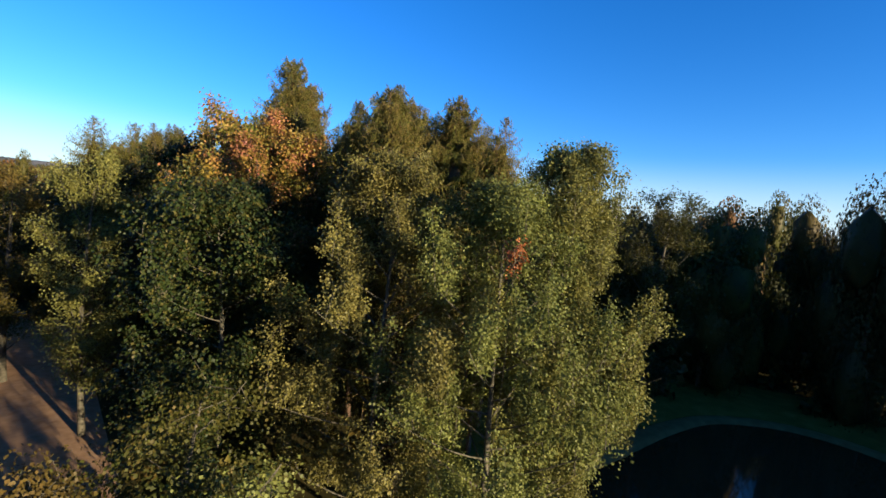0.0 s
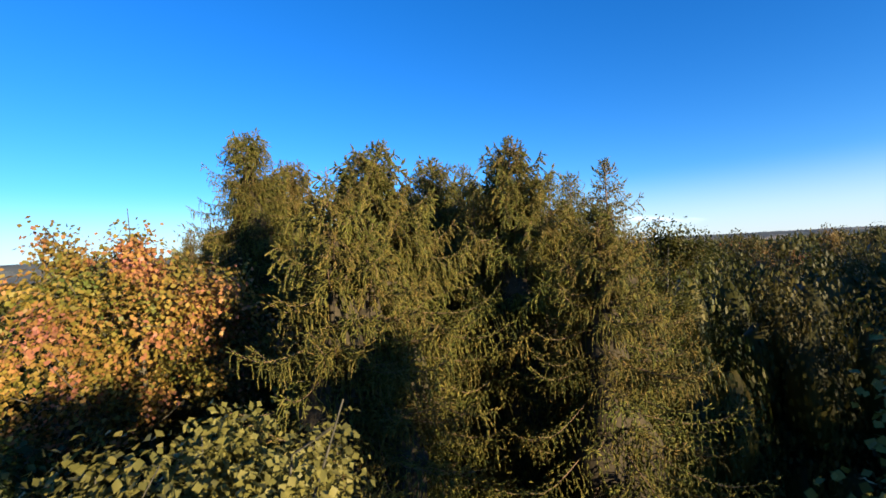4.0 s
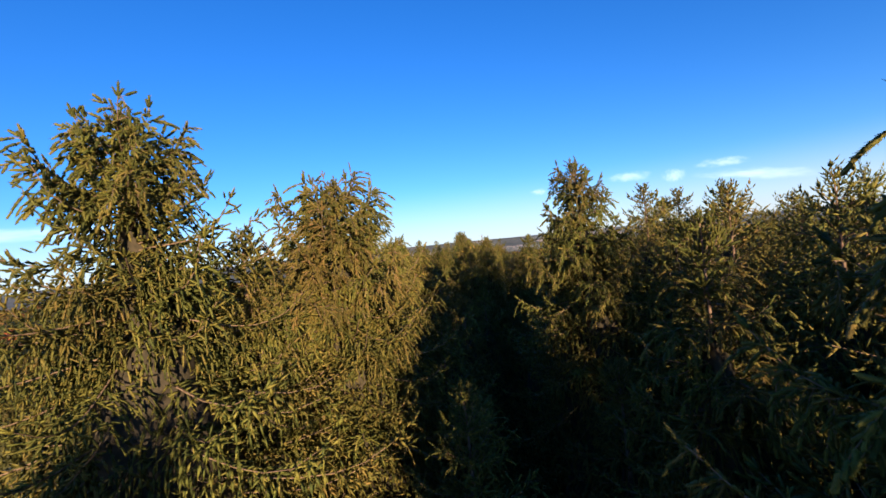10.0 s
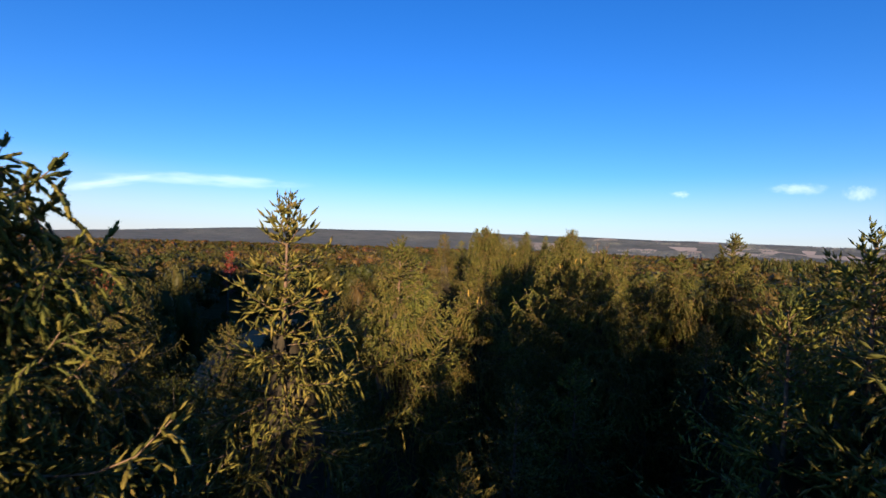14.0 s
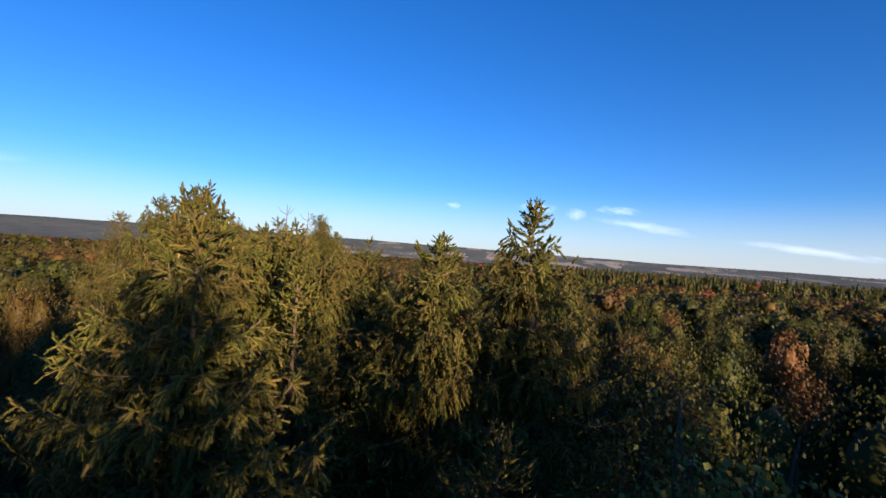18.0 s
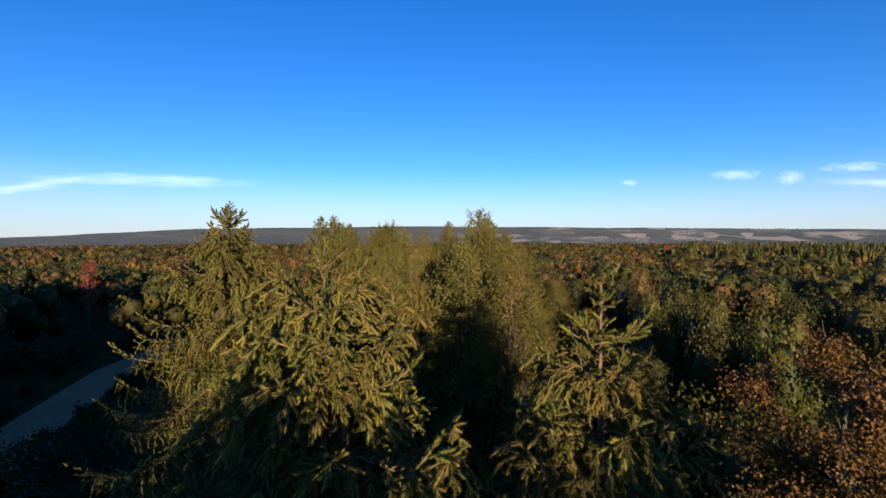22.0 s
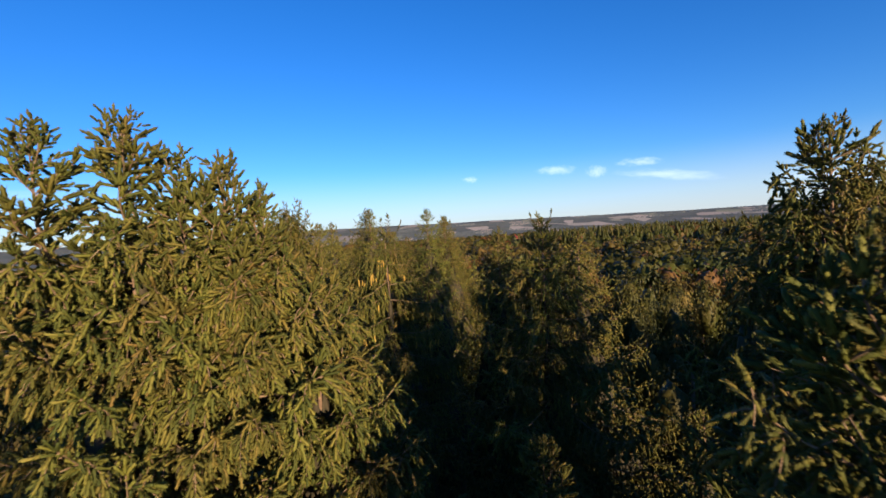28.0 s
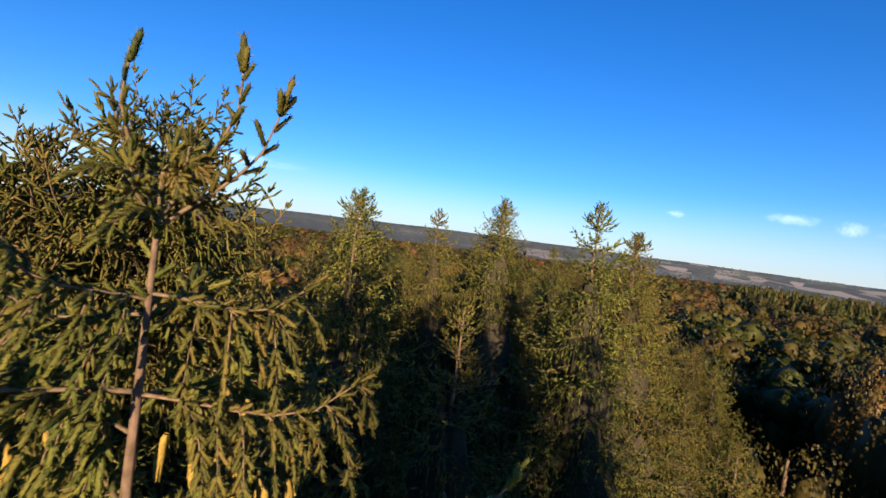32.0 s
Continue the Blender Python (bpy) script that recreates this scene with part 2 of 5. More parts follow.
# ---------------- spruces ----------------
def shoot_fine():
    """A needle-covered shoot: a rounded sausage of needles with blades standing off it."""
    v, t = [(-0.02, 0, 0)], []
    for x, r in ((0.2, 0.86), (0.85, 0.74)):
        for k in range(4):
            a = k * 1.571 + x
            v.append((x, r * math.cos(a), r * math.sin(a)))
    v.append((1.05, 0, 0))
    for k in range(4):
        a, b = 1 + k, 1 + (k + 1) % 4
        t += [(0, b, a), (9, a + 4, b + 4), (a, b, b + 4), (a, b + 4, a + 4)]
    for i in range(14):
        x, a = 0.02 + 0.94 * i / 14, i * 2.4
        ca, sa = math.cos(a), math.sin(a)
        n = len(v)
        v += [(x, 0.5 * ca, 0.5 * sa), (x + 0.07, 0.5 * ca - 0.14 * sa, 0.5 * sa + 0.14 * ca), (x + 0.22, 1.45 * ca, 1.45 * sa)]
        t.append((n, n + 1, n + 2))
    return np.array(v, float), np.array(t)


def shoot_plain():
    """The same at a distance: a lean three-sided spindle."""
    v, t = [(0, 0, 0), (1.04, 0, 0)], []
    for x, r in ((0.25, 0.85), (0.8, 0.75)):
        for k in range(3):
            a = k * 2.1 + x
            v.append((x, r * math.cos(a), r * math.sin(a)))
    for k in range(3):
        a, b = 2 + k, 2 + (k + 1) % 3
        t += [(0, b, a), (a, b, b + 3), (a, b + 3, a + 3), (1, a + 3, b + 3)]
    return np.array(v, float), np.array(t)


def shoot_far():
    """A slim double pyramid, for crowns that stay farther off."""
    v = [(0, 0, 0), (1.05, 0, 0)] + [(0.4, 0.9 * math.cos(k * 2.094), 0.9 * math.sin(k * 2.094)) for k in range(3)]
    return np.array(v, float), np.array([f for k in range(3) for f in ((0, 2 + (k + 1) % 3, 2 + k), (1, 2 + k, 2 + (k + 1) % 3))])


FINE, PLAIN, FAR = shoot_fine(), shoot_plain(), shoot_far()


def strand(rng, out, p, dirn, size, chain, frill):
    """A hanging twig: it leaves the bough sideways, bends down and trails like a tassel."""
    q, way = p, dirn / np.linalg.norm(dirn)
    for j in range(max(1, int(round(size / chain)))):
        out.append((q, way + rng.normal(0, 0.07, 3), chain * rng.uniform(1.05, 1.3), 1.15 - 0.12 * j))
        if rng.uniform() < frill:
            out.append((q + way * chain * 0.4, way + rng.normal(0, 0.55, 3) * (1, 1, 0.4), chain * rng.uniform(0.6, 0.9), 0.9))
        q = q + way * chain
        way = way * 0.45 + np.array([0.03, 0, -0.55])
        way /= np.linalg.norm(way)


def sprig(rng, out, stems, p, dirn, size, node, droop):
    """A twig seen close: a thin stem with short blunt shoots in pairs along it and one at its end."""
    q, way = p, dirn / np.linalg.norm(dirn)
    line = [q]
    across = np.cross(way, (rng.normal(0, 0.4), rng.normal(0, 0.4), 1.0))
    across /= np.linalg.norm(across) + 1e-9
    for j in range(max(1, int(round(size / node)))):
        for sgn in (-1, 1):
            if rng.uniform() < 0.85:
                out.append((q + way * node * rng.uniform(0, 0.6), way * 0.9 + across * sgn * rng.uniform(0.3, 0.65) + np.array([0, 0, -0.25 * droop]) + rng.normal(0, 0.09, 3), rng.uniform(0.05, 0.08), 0.95))
        q = q + way * node
        line.append(q)
        way = way * (1 - 0.42 * droop) + np.array([0.02, 0, -0.42]) * droop
        way /= np.linalg.norm(way)
    out.append((q, way + rng.normal(0, 0.1, 3), rng.uniform(0.06, 0.085), 1.05))
    stems.append((np.array(line), np.linspace(0.0035, 0.002, len(line)), 3))


def bough(rng, length, weep, rise, thick=1.0, step=0.055, frill=0.45, fan=1.0, close=False):
    """One bough along +x: a fan of side twigs, hung with tassels where weep is near 1, with stiff upturned fingers at the tip.
    Returns shoots (origin, axis, length, girth) and the wood (points, radii)."""
    n = max(6, int(length / 0.12))
    s = np.linspace(0, 1, n)
    sag = (0.06 + 0.22 * weep) * length
    wob = rng.uniform(0, 6)
    axis = np.stack([s * length, 0.05 * length * np.sin(s * 3 + wob) * s, rise * s * length - sag * s ** 1.5 + 0.85 * sag * s ** 4 + 0.12 * length * s ** 6], 1)
    tangent = np.gradient(axis, axis=0)
    tangent /= np.linalg.norm(tangent, axis=1)[:, None]
    wood = [(axis, np.linspace(0.005 + 0.0045 * length, 0.003, n), 4)]
    out = []
    chain = 0.078 * thick
    at, side = 0.05 + 0.05 * length, 1
    while at < length * 0.985:
        f = at / length
        p = np.array([np.interp(f, s, axis[:, k]) for k in range(3)])
        tg = np.array([np.interp(f, s, tangent[:, k]) for k in range(3)])
        left = np.cross((0, 0, 1.0), tg)
        reach = fan * min(0.46, 0.07 + 0.30 * (length - at)) * rng.uniform(0.6, 1.2)
        way = 0.62 * tg + side * 0.8 * left + np.array([0, 0, 0.12 - 0.30 * weep + rng.normal(0, 0.12)])
        way /= np.linalg.norm(way)
        if close:
            if fan:
                sprig(rng, out, wood, p, way, reach, 0.052, 0.25 * weep)
            else:
                out.append((p, way + rng.normal(0, 0.12, 3), rng.uniform(0.06, 0.09), 0.75))
            if weep > 0.3:
                for _ in range(2 if rng.uniform() < 0.6 else 1):
                    sprig(rng, out, wood, p + way * reach * rng.uniform(0, 0.9), way * 0.5 + (rng.normal(0, 0.3), rng.normal(0, 0.3), -0.5), (0.07 + 0.20 * weep * (1.05 - 0.5 * f)) * rng.uniform(0.5, 1.3), 0.052, 0.7)
        else:
            k = max(1, int(round(reach / chain)))
            across = np.cross(way, (0.1, 0.1, 1.0))
            for j in range(k):
                q = p + way * (j * chain) + np.array([0, 0, -0.35 * weep * (j * chain) ** 2 / max(reach, 0.1)])
                out.append((q, way + rng.normal(0, 0.10, 3) + (0, 0, 0.10 * (1 - weep)), chain * rng.uniform(1.0, 1.3), 1.0))
                for sgn in (-1, 1):
                    if rng.uniform() < (0.6 if weep < 0.3 else 1.15 * frill):
                        out.append((q + way * chain * 0.4, way * 0.8 + across * sgn * 0.6 + (0, 0, rng.uniform(-0.25, 0.3)), chain * rng.uniform(0.65, 1.0), 0.95))
                if weep > 0.3 and rng.uniform() < 0.75:
                    drop = (0.10 + 0.26 * weep * (1.05 - 0.55 * f)) * rng.uniform(0.45, 1.35)
                    strand(rng, out, q + way * chain * rng.uniform(0, 0.8), way * 0.5 + (rng.normal(0, 0.25), rng.normal(0, 0.25), -0.45), drop, chain, frill)
            out.append((p + way * (k * chain), way + np.array([0, 0, 0.25]), chain * 1.1, 0.95))
        at += step * thick * rng.uniform(0.75, 1.25)
        side = -side
    for f in np.arange(0.12, 0.97, (0.045 if close else 0.055 * thick) / max(length, 0.3)):
        p = np.array([np.interp(f, s, axis[:, k]) for k in range(3)])
        tg = np.array([np.interp(f, s, tangent[:, k]) for k in range(3)])
        if fan:
            out.append((p, tg * 0.75 + np.array([0, rng.normal(0, 0.5), 0.45 + rng.normal(0, 0.15)]), (0.055 if close else chain) * rng.uniform(0.7, 1.05), 1.0))
    for dy in (-0.6, 0.0, 0.6):
        out.append((axis[-1], tangent[-1] + np.array([0, dy, 0.15]), 0.078 * (1.3 if dy == 0 else 0.9), 1.0))
    o, d, l, g = zip(*out)
    return np.array(o), np.array(d), np.array(l), np.array(g), wood


def bough_pile(rng, length, weep, rise, shoot, thick=1.0, step=0.055, wooden=True, fat=1.0, frill=0.45, fan=1.0, close=False):
    o, d, l, g, wood = bough(rng, length, weep, rise, thick, step, frill, fan, close)
    p = Pile()
    v, t = stamp(*shoot, o, d, l, rng.uniform(0.0098, 0.0130, len(o)) * g * fat, rng.uniform(0, 6.3, len(o)))
    p.add(v, t=t, slot=0)
    for pts, r, sides in wood:
        v, q = tube(pts, r, sides) if wooden else tube(pts[::2], r[::2], 3)
        p.add(v, q=q, slot=1)
    return p


# boughs by size: from stiff rising ones in the tip to long hanging ones lower down
SIZES = (0.22, 0.42, 0.7, 1.05, 1.5, 2.0)
WEEP = (0.12, 0.55, 0.85, 1.0, 1.0, 1.0)
RISE = (0.1, 0.12, 0.12, 0.12, 0.08, 0.06)
rng = np.random.default_rng(7)
FINE_BOUGHS = {(i, k): bough_pile(rng, SIZES[i], WEEP[i], RISE[i], FINE, 1.0, 0.055, close=True) for i in range(6) for k in range(3)}
PLAIN_BOUGHS = {(i, k): bough_pile(rng, SIZES[i], WEEP[i], RISE[i], PLAIN, 1.05, 0.062, fat=1.05, frill=0.3) for i in range(6) for k in range(3)}
FAR_BOUGHS = {(i, k): bough_pile(rng, SIZES[i], WEEP[i], RISE[i], FAR, 1.2, 0.064, False, 1.2, 0.15) for i in range(6) for k in range(3)}
CURTAINS = {(i, k): bough_pile(rng, SIZES[i], 1.0, 0.04, FINE, 1.0, 0.050, fan=0.3, close=True) for i in range(6) for k in range(3)}
ARMS = {(1, k): bough_pile(rng, SIZES[1], 0.0, 0.05, FINE, 1.0, 0.030, fan=0.0, close=True) for k in range(3)}
BOUGH_MESHES = {}
for level, store in enumerate((FINE_BOUGHS, PLAIN_BOUGHS, FAR_BOUGHS, CURTAINS, ARMS)):
    for key, pile in store.items():
        BOUGH_MESHES[(level, *key)] = pile.mesh("bough", (NEEDLE, TWIG), True)


def recolour(ob, mat):
    """The object's own first material, over a mesh that it shares."""
    ob.material_slots[0].link = "OBJECT"
    ob.material_slots[0].material = mat


def crown_plan(rng, depth, wide, spread, gap, top_bare, flat=0.0, lift=1.0, few=0):
    """Where the boughs leave the trunk: (below the tip, turn, tilt up, length)."""
    plan, d = [], 0.33 + top_bare
    for k in range(7 if not top_bare and not few else (0 if top_bare > 0.15 else 3)):
        plan.append((0.05 + 0.04 * k + top_bare * 0.6, k * 2.4 + rng.uniform(-0.4, 0.4), 54 + rng.normal(0, 8), 0.11 + 0.014 * k + rng.uniform(0, 0.05)))
    while d < depth:
        r = min(wide * (1 + 0.05 * d), 0.05 + min(flat, d) + spread * d ** 0.95)
        count = few or (6 if d < 1.2 else 7)
        turn = rng.uniform(0, 6.3)
        tilt = np.interp(d, [0, 0.5, 1.2, 2.2, 5], np.array([40, 26, 6, -8, -18]) * lift + 14 * max(0, lift - 1))
        for k in range(count):
            plan.append((d + rng.uniform(-0.07, 0.07), turn + k * 6.283 / count + rng.normal(0, 0.16), tilt + rng.normal(0, 8), r * rng.uniform(0.76, 1.12)))
        for k in range(0 if few else 4):
            plan.append((d + gap * 0.5, rng.uniform(0, 6.3), tilt + rng.normal(0, 9), r * rng.uniform(0.3, 0.75)))
        d += gap * np.interp(d, [0, 2, 5], [0.75, 1.0, 1.5])
    return plan


def size_index(r):
    return int(np.argmin([abs(math.log(r / s)) for s in SIZES]))


def trunk_mesh(rng, height, radius, leader=True):
    thin = 0.006 if leader else 0.0025
    s = np.linspace(0, 1, 14)
    pts = np.stack([0.05 * np.sin(s * 5 + rng.uniform(0, 6)) * (1 - s), 0.05 * np.sin(s * 4 + rng.uniform(0, 6)) * (1 - s), s * height], 1)
    v, q = tube(pts, radius * (1 - s) ** 0.95 + thin, 8)
    p = Pile()
    p.add(v, q=q, slot=0)
    if leader:
        o = np.array([[0, 0, height - 0.42 + 0.05 * k] for k in range(7)])
        a = np.arange(7) * 2.4
        d = np.stack([np.cos(a) * 0.7, np.sin(a) * 0.7, np.full(7, 0.6)], 1)
        d[-1] = (0, 0, 1)
        v, t = stamp(*FINE, o, d, np.r_[np.full(6, 0.07), 0.10], np.full(7, 0.011), a)
        p.add(v, t=t, slot=1)
    return p.mesh("trunk", (BARK, NEEDLE), True)


def cone_mesh():
    s = np.linspace(0, 1, 12)
    r = 0.0118 * np.sin(np.pi * (0.08 + 0.86 * s)) ** 0.6
    r *= 1 + 0.10 * (np.arange(12) % 2)
    v, q = tube(np.stack([0.014 * np.sin(s * 3), 0 * s, -0.125 * s], 1), r, 9)
    return build("cone", v, quads=q, mats=(CONE,), smooth=True)


CONE_MESH = cone_mesh()


def part(name, mesh, parent, label=""):
    ob = new(name, mesh)
    ob.parent = parent
    return tagged(ob, label) if label else ob


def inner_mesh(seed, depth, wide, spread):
    """Ragged dark cone added to block light, standing for inner twigs; z = 0 at the tip."""
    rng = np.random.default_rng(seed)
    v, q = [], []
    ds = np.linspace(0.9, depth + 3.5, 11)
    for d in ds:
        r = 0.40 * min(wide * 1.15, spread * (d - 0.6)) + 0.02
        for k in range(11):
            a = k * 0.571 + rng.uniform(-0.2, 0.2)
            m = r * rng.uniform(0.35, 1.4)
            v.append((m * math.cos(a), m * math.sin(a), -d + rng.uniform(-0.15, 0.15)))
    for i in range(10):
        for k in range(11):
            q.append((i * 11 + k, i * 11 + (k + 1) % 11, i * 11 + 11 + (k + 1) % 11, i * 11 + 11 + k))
    return build("light_block_core", np.array(v), quads=np.array(q), mats=(INNER,))


INNER = bark("dark_light_blocker", (0.030, 0.026, 0.015), (0.060, 0.047, 0.028), 18)
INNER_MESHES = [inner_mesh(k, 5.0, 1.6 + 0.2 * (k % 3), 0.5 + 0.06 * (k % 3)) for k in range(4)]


def hang_cones(tree, ob, r, k, rng, first):
    """Two to four cones below the outer half of a bough of reach r, whose mesh is scaled by k. Returns their number."""
    n = int(rng.integers(2, 5))
    for _ in range(n):
        f = rng.uniform(0.5, 0.95) * r
        cone = part("cone", CONE_MESH, tree, "long tan hanging cone" if first else "")
        first = False
        at = ob.matrix_basis @ Vector((f / k, rng.uniform(-0.1, 0.1), -0.17 - 0.17 * (f / r)))
        cone.parent = ob
        cone.matrix_basis = ob.matrix_basis.inverted() @ Matrix.Translation(at) @ Euler((rng.normal(0, 0.12), rng.normal(0, 0.12), rng.uniform(0, 6))).to_matrix().to_4x4() @ Matrix.Scale(rng.uniform(0.95, 1.2), 4)
    return n


def near_spruce(x, y, top, seed, depth=4.8, wide=1.7, spread=0.55, gap=0.31, dry=0, cones=0, label="", bare=0.0, twin=(), fine=1.4, flat=0.0, dead=False, lift=1.0, few=0, curtain=0.0, clear=0.42, arms=(), open_side=None):
    """A spruce that the camera passes close by: every bough is a part. z = 0 is its foot."""
    rng = np.random.default_rng(seed)
    height = top - 0.10 - GROUND
    tree = new("spruce_tree")
    tree.matrix_basis = pose(x, y, GROUND)
    tagged(tree, label or ("olive-brown spruce with long drooping twigs" if dry else "dense green spruce with drooping boughs and pale twigs"), "tree", "spruces of the grove")
    part("trunk", trunk_mesh(rng, height, 0.0085 * height, not dead), tree, "slender brown trunk")
    core = part("light_block_core", INNER_MESHES[seed % 4], tree)
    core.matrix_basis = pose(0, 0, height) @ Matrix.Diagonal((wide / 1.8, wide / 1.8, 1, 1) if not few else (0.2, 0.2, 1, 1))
    tips = [(0.0, 0.0, height, depth)] + ([(a, b, height + c, 1.2) for a, b, c in twin])
    hung, plain = 0, []
    for z, turn, tilt, r in arms:      # strong upswept arms round the leader
        i = size_index(r)
        i = 1 if r < 0.6 else i
        ob = part("bough", BOUGH_MESHES[4 if i == 1 else 0, i, int(abs(z * 37 + turn * 11)) % 3], tree)
        if dry:
            recolour(ob, NEEDLE_DRY)
        ob.matrix_basis = (Matrix.Translation((0, 0, z - GROUND)) @ Euler((0, -radians(tilt), turn)).to_matrix().to_4x4() @ Matrix.Scale(r / SIZES[i], 4))
    for tx, ty, th, dep in tips:
        for k in range(3 if dead else 0):
            a = 2.1 * k + seed
            v, q = tube([(tx, ty, th - 0.12), (tx + 0.06 * math.cos(a), ty + 0.06 * math.sin(a), th - 0.09), (tx + 0.11 * math.cos(a), ty + 0.11 * math.sin(a), th - 0.03)], (0.004, 0.003, 0.002), 5)
            part("bare_twig", build("bare_twig", v, quads=q, mats=(TWIG,), smooth=True), tree)
        if tx or ty:
            v, q = tube([(0, 0, th - 1.7), (tx * 0.7, ty * 0.7, th - 1.2), (tx, ty, th - 0.5), (tx, ty, th)], (0.022, 0.014, 0.008, 0.003), 6)
            part("second_leader", build("second_leader", v, quads=q, mats=(BARK,), smooth=True), tree)
        for d, turn, tilt, r in crown_plan(rng, dep, wide, spread, gap, bare, flat, lift, few):
            cx, cy = x + tx + math.cos(turn) * r, y + ty + math.sin(turn) * r
            if open_side is not None and d < 1.7 and math.cos(turn - open_side) > 0.9:
                continue
            gap_now, lane_z = gap_to_lane(cx, cy)
            tip_z = GROUND + th - d + math.sin(radians(tilt)) * r
            if gap_now < clear and abs(tip_z - lane_z) < 0.65:
                r *= 0.45
                if gap_to_lane(x + tx + math.cos(turn) * r, y + ty + math.sin(turn) * r)[0] < 0.4:
                    continue
            i = size_index(max(r, 0.1))
            level = 0 if d < fine else (1 if d < fine + 1.3 else 2)
            if d < curtain:
                level = 3
            ob = part("bough", BOUGH_MESHES[level, i, int(rng.integers(3))], tree)
            if dry:
                recolour(ob, NEEDLE_DRY)
            k = r / SIZES[i]
            ob.matrix_basis = (Matrix.Translation((tx, ty, th - d)) @ Euler((0, 0, turn)).to_matrix().to_4x4()
                               @ Euler((rng.normal(0, 0.12), -radians(tilt), 0)).to_matrix().to_4x4() @ Matrix.Scale(k, 4))
            if hung < cones and 0.25 < d < 2.8 and rng.uniform() < 0.6:
                hung += hang_cones(tree, ob, r, k, rng, hung == 0)
            elif cones > 100 and 0.25 < d < 2.8:
                plain.append((ob, r, k))
    extra = np.random.default_rng(seed + 500)
    for ob, r, k in plain:      # a heavy crop: the remaining boughs carry cones as well
        hung += hang_cones(tree, ob, r, k, extra, False)
    return tree


def far_crown(seed, depth, wide, spread, gap, flat=0.0, fine=-1.0):
    """All boughs of a spruce that stays farther off, as one crown; z = 0 is the tip. Above fine the shoots are full ones."""
    rng = np.random.default_rng(seed)
    p = Pile()
    stores = [{k: v.arrays() for k, v in store.items()} for store in (FINE_BOUGHS, PLAIN_BOUGHS, FAR_BOUGHS)]
    for d, turn, tilt, r in crown_plan(rng, depth, wide, spread, gap, 0.0, flat):
        i = size_index(r)
        v, t, q, _ = stores[0 if d < fine else (1 if d < fine + 0.5 else 2)][i, int(rng.integers(3))]
        m = Euler((0, 0, turn)).to_matrix() @ Euler((rng.normal(0, 0.15), -radians(tilt), 0)).to_matrix()
        w = (v * (r / SIZES[i])) @ np.array(m).T + (0, 0, -d)
        n = p.n
        p.add(w, t=t, slot=0)
        if len(q):
            p.q.append(q + n), p.qs.append(np.full(len(q), 1))
    return p


FAR_CROWNS = []
for seed, wide, spread, flat in ((1, 1.8, 0.5, 0.0), (2, 2.0, 0.6, 0.1), (3, 1.5, 0.42, 0.0), (4, 2.2, 0.7, 0.15), (5, 1.9, 0.55, 0.05), (6, 1.7, 0.48, 0.1)):
    pile = far_crown(seed, 5.6, wide, spread, 0.36, flat)
    FAR_CROWNS.append(pile.mesh("crown", (NEEDLE, TWIG), True))
LOW_CROWNS = [far_crown(seed, 4.2, wide, 0.55, 0.36, 0.0, 0.55).mesh("crown", (NEEDLE, TWIG), True) for seed, wide in ((11, 1.3), (12, 1.5))]
TRUNK_FAR = trunk_mesh(np.random.default_rng(3), 14.0, 0.15)


def far_spruce(x, y, top, kind, dry, turn, scale=1.0, label="", foot=None, low=False):
    foot = GROUND if foot is None else foot
    tree = new("spruce_tree")
    tree.matrix_basis = pose(x, y, foot)
    tagged(tree, label or ("yellow-green spruce with drooping twigs" if dry else "dark green spruce with drooping twigs"), "tree", "spruces of the grove")
    t = part("trunk", TRUNK_FAR, tree)
    t.matrix_basis = Matrix.Diagonal((1, 1, (top - foot) / 14.0, 1))
    c = part("crown", LOW_CROWNS[kind % 2] if low else FAR_CROWNS[kind], tree)
    if dry:
        recolour(c, NEEDLE_DRY)
    c.matrix_basis = pose(0, 0, top - foot, 0, 0, turn) @ Matrix.Scale(scale, 4)
    part("light_block_core", INNER_MESHES[kind % 4], tree).matrix_basis = pose(0, 0, top - foot - 0.2)
    return tree


# ---------------- broad-leaved trees ----------------
LEAF = (np.array([(0, 0, 0), (0.25, 0.46, 0.08), (0.72, 0.4, 0.05), (1, 0, -0.06), (0.72, -0.4, 0.05), (0.25, -0.46, 0.08)], float), np.array([(0, 1, 5), (1, 2, 4), (1, 4, 5), (2, 3, 4)]))


LEAF_FAR = (np.array([(0, 0, 0), (0.45, 0.5, 0.12), (1, 0, 0), (0.5, -0.5, 0.1)], float), np.array([(0, 1, 2), (0, 2, 3)]))


def leaf_cloud(rng, centres, radius, count, size, shape=LEAF_FAR):
    """Leaves scattered round twig points."""
    loose = np.where(rng.uniform(size=(count, 1)) < 0.3, 1.2, 0.9)
    o = centres[rng.integers(len(centres), size=count)] + rng.normal(0, radius, (count, 3)) * loose
    out = o * (1, 1, 0)
    out /= np.linalg.norm(out, axis=1)[:, None] + 1e-6
    d = 0.6 * out + (0, 0, -0.75) + rng.normal(0, 0.5, (count, 3))
    l = size * rng.uniform(0.7, 1.25, count)
    return stamp(*shape, o, d, l, l * 0.9, rng.normal(0, 0.7, count))


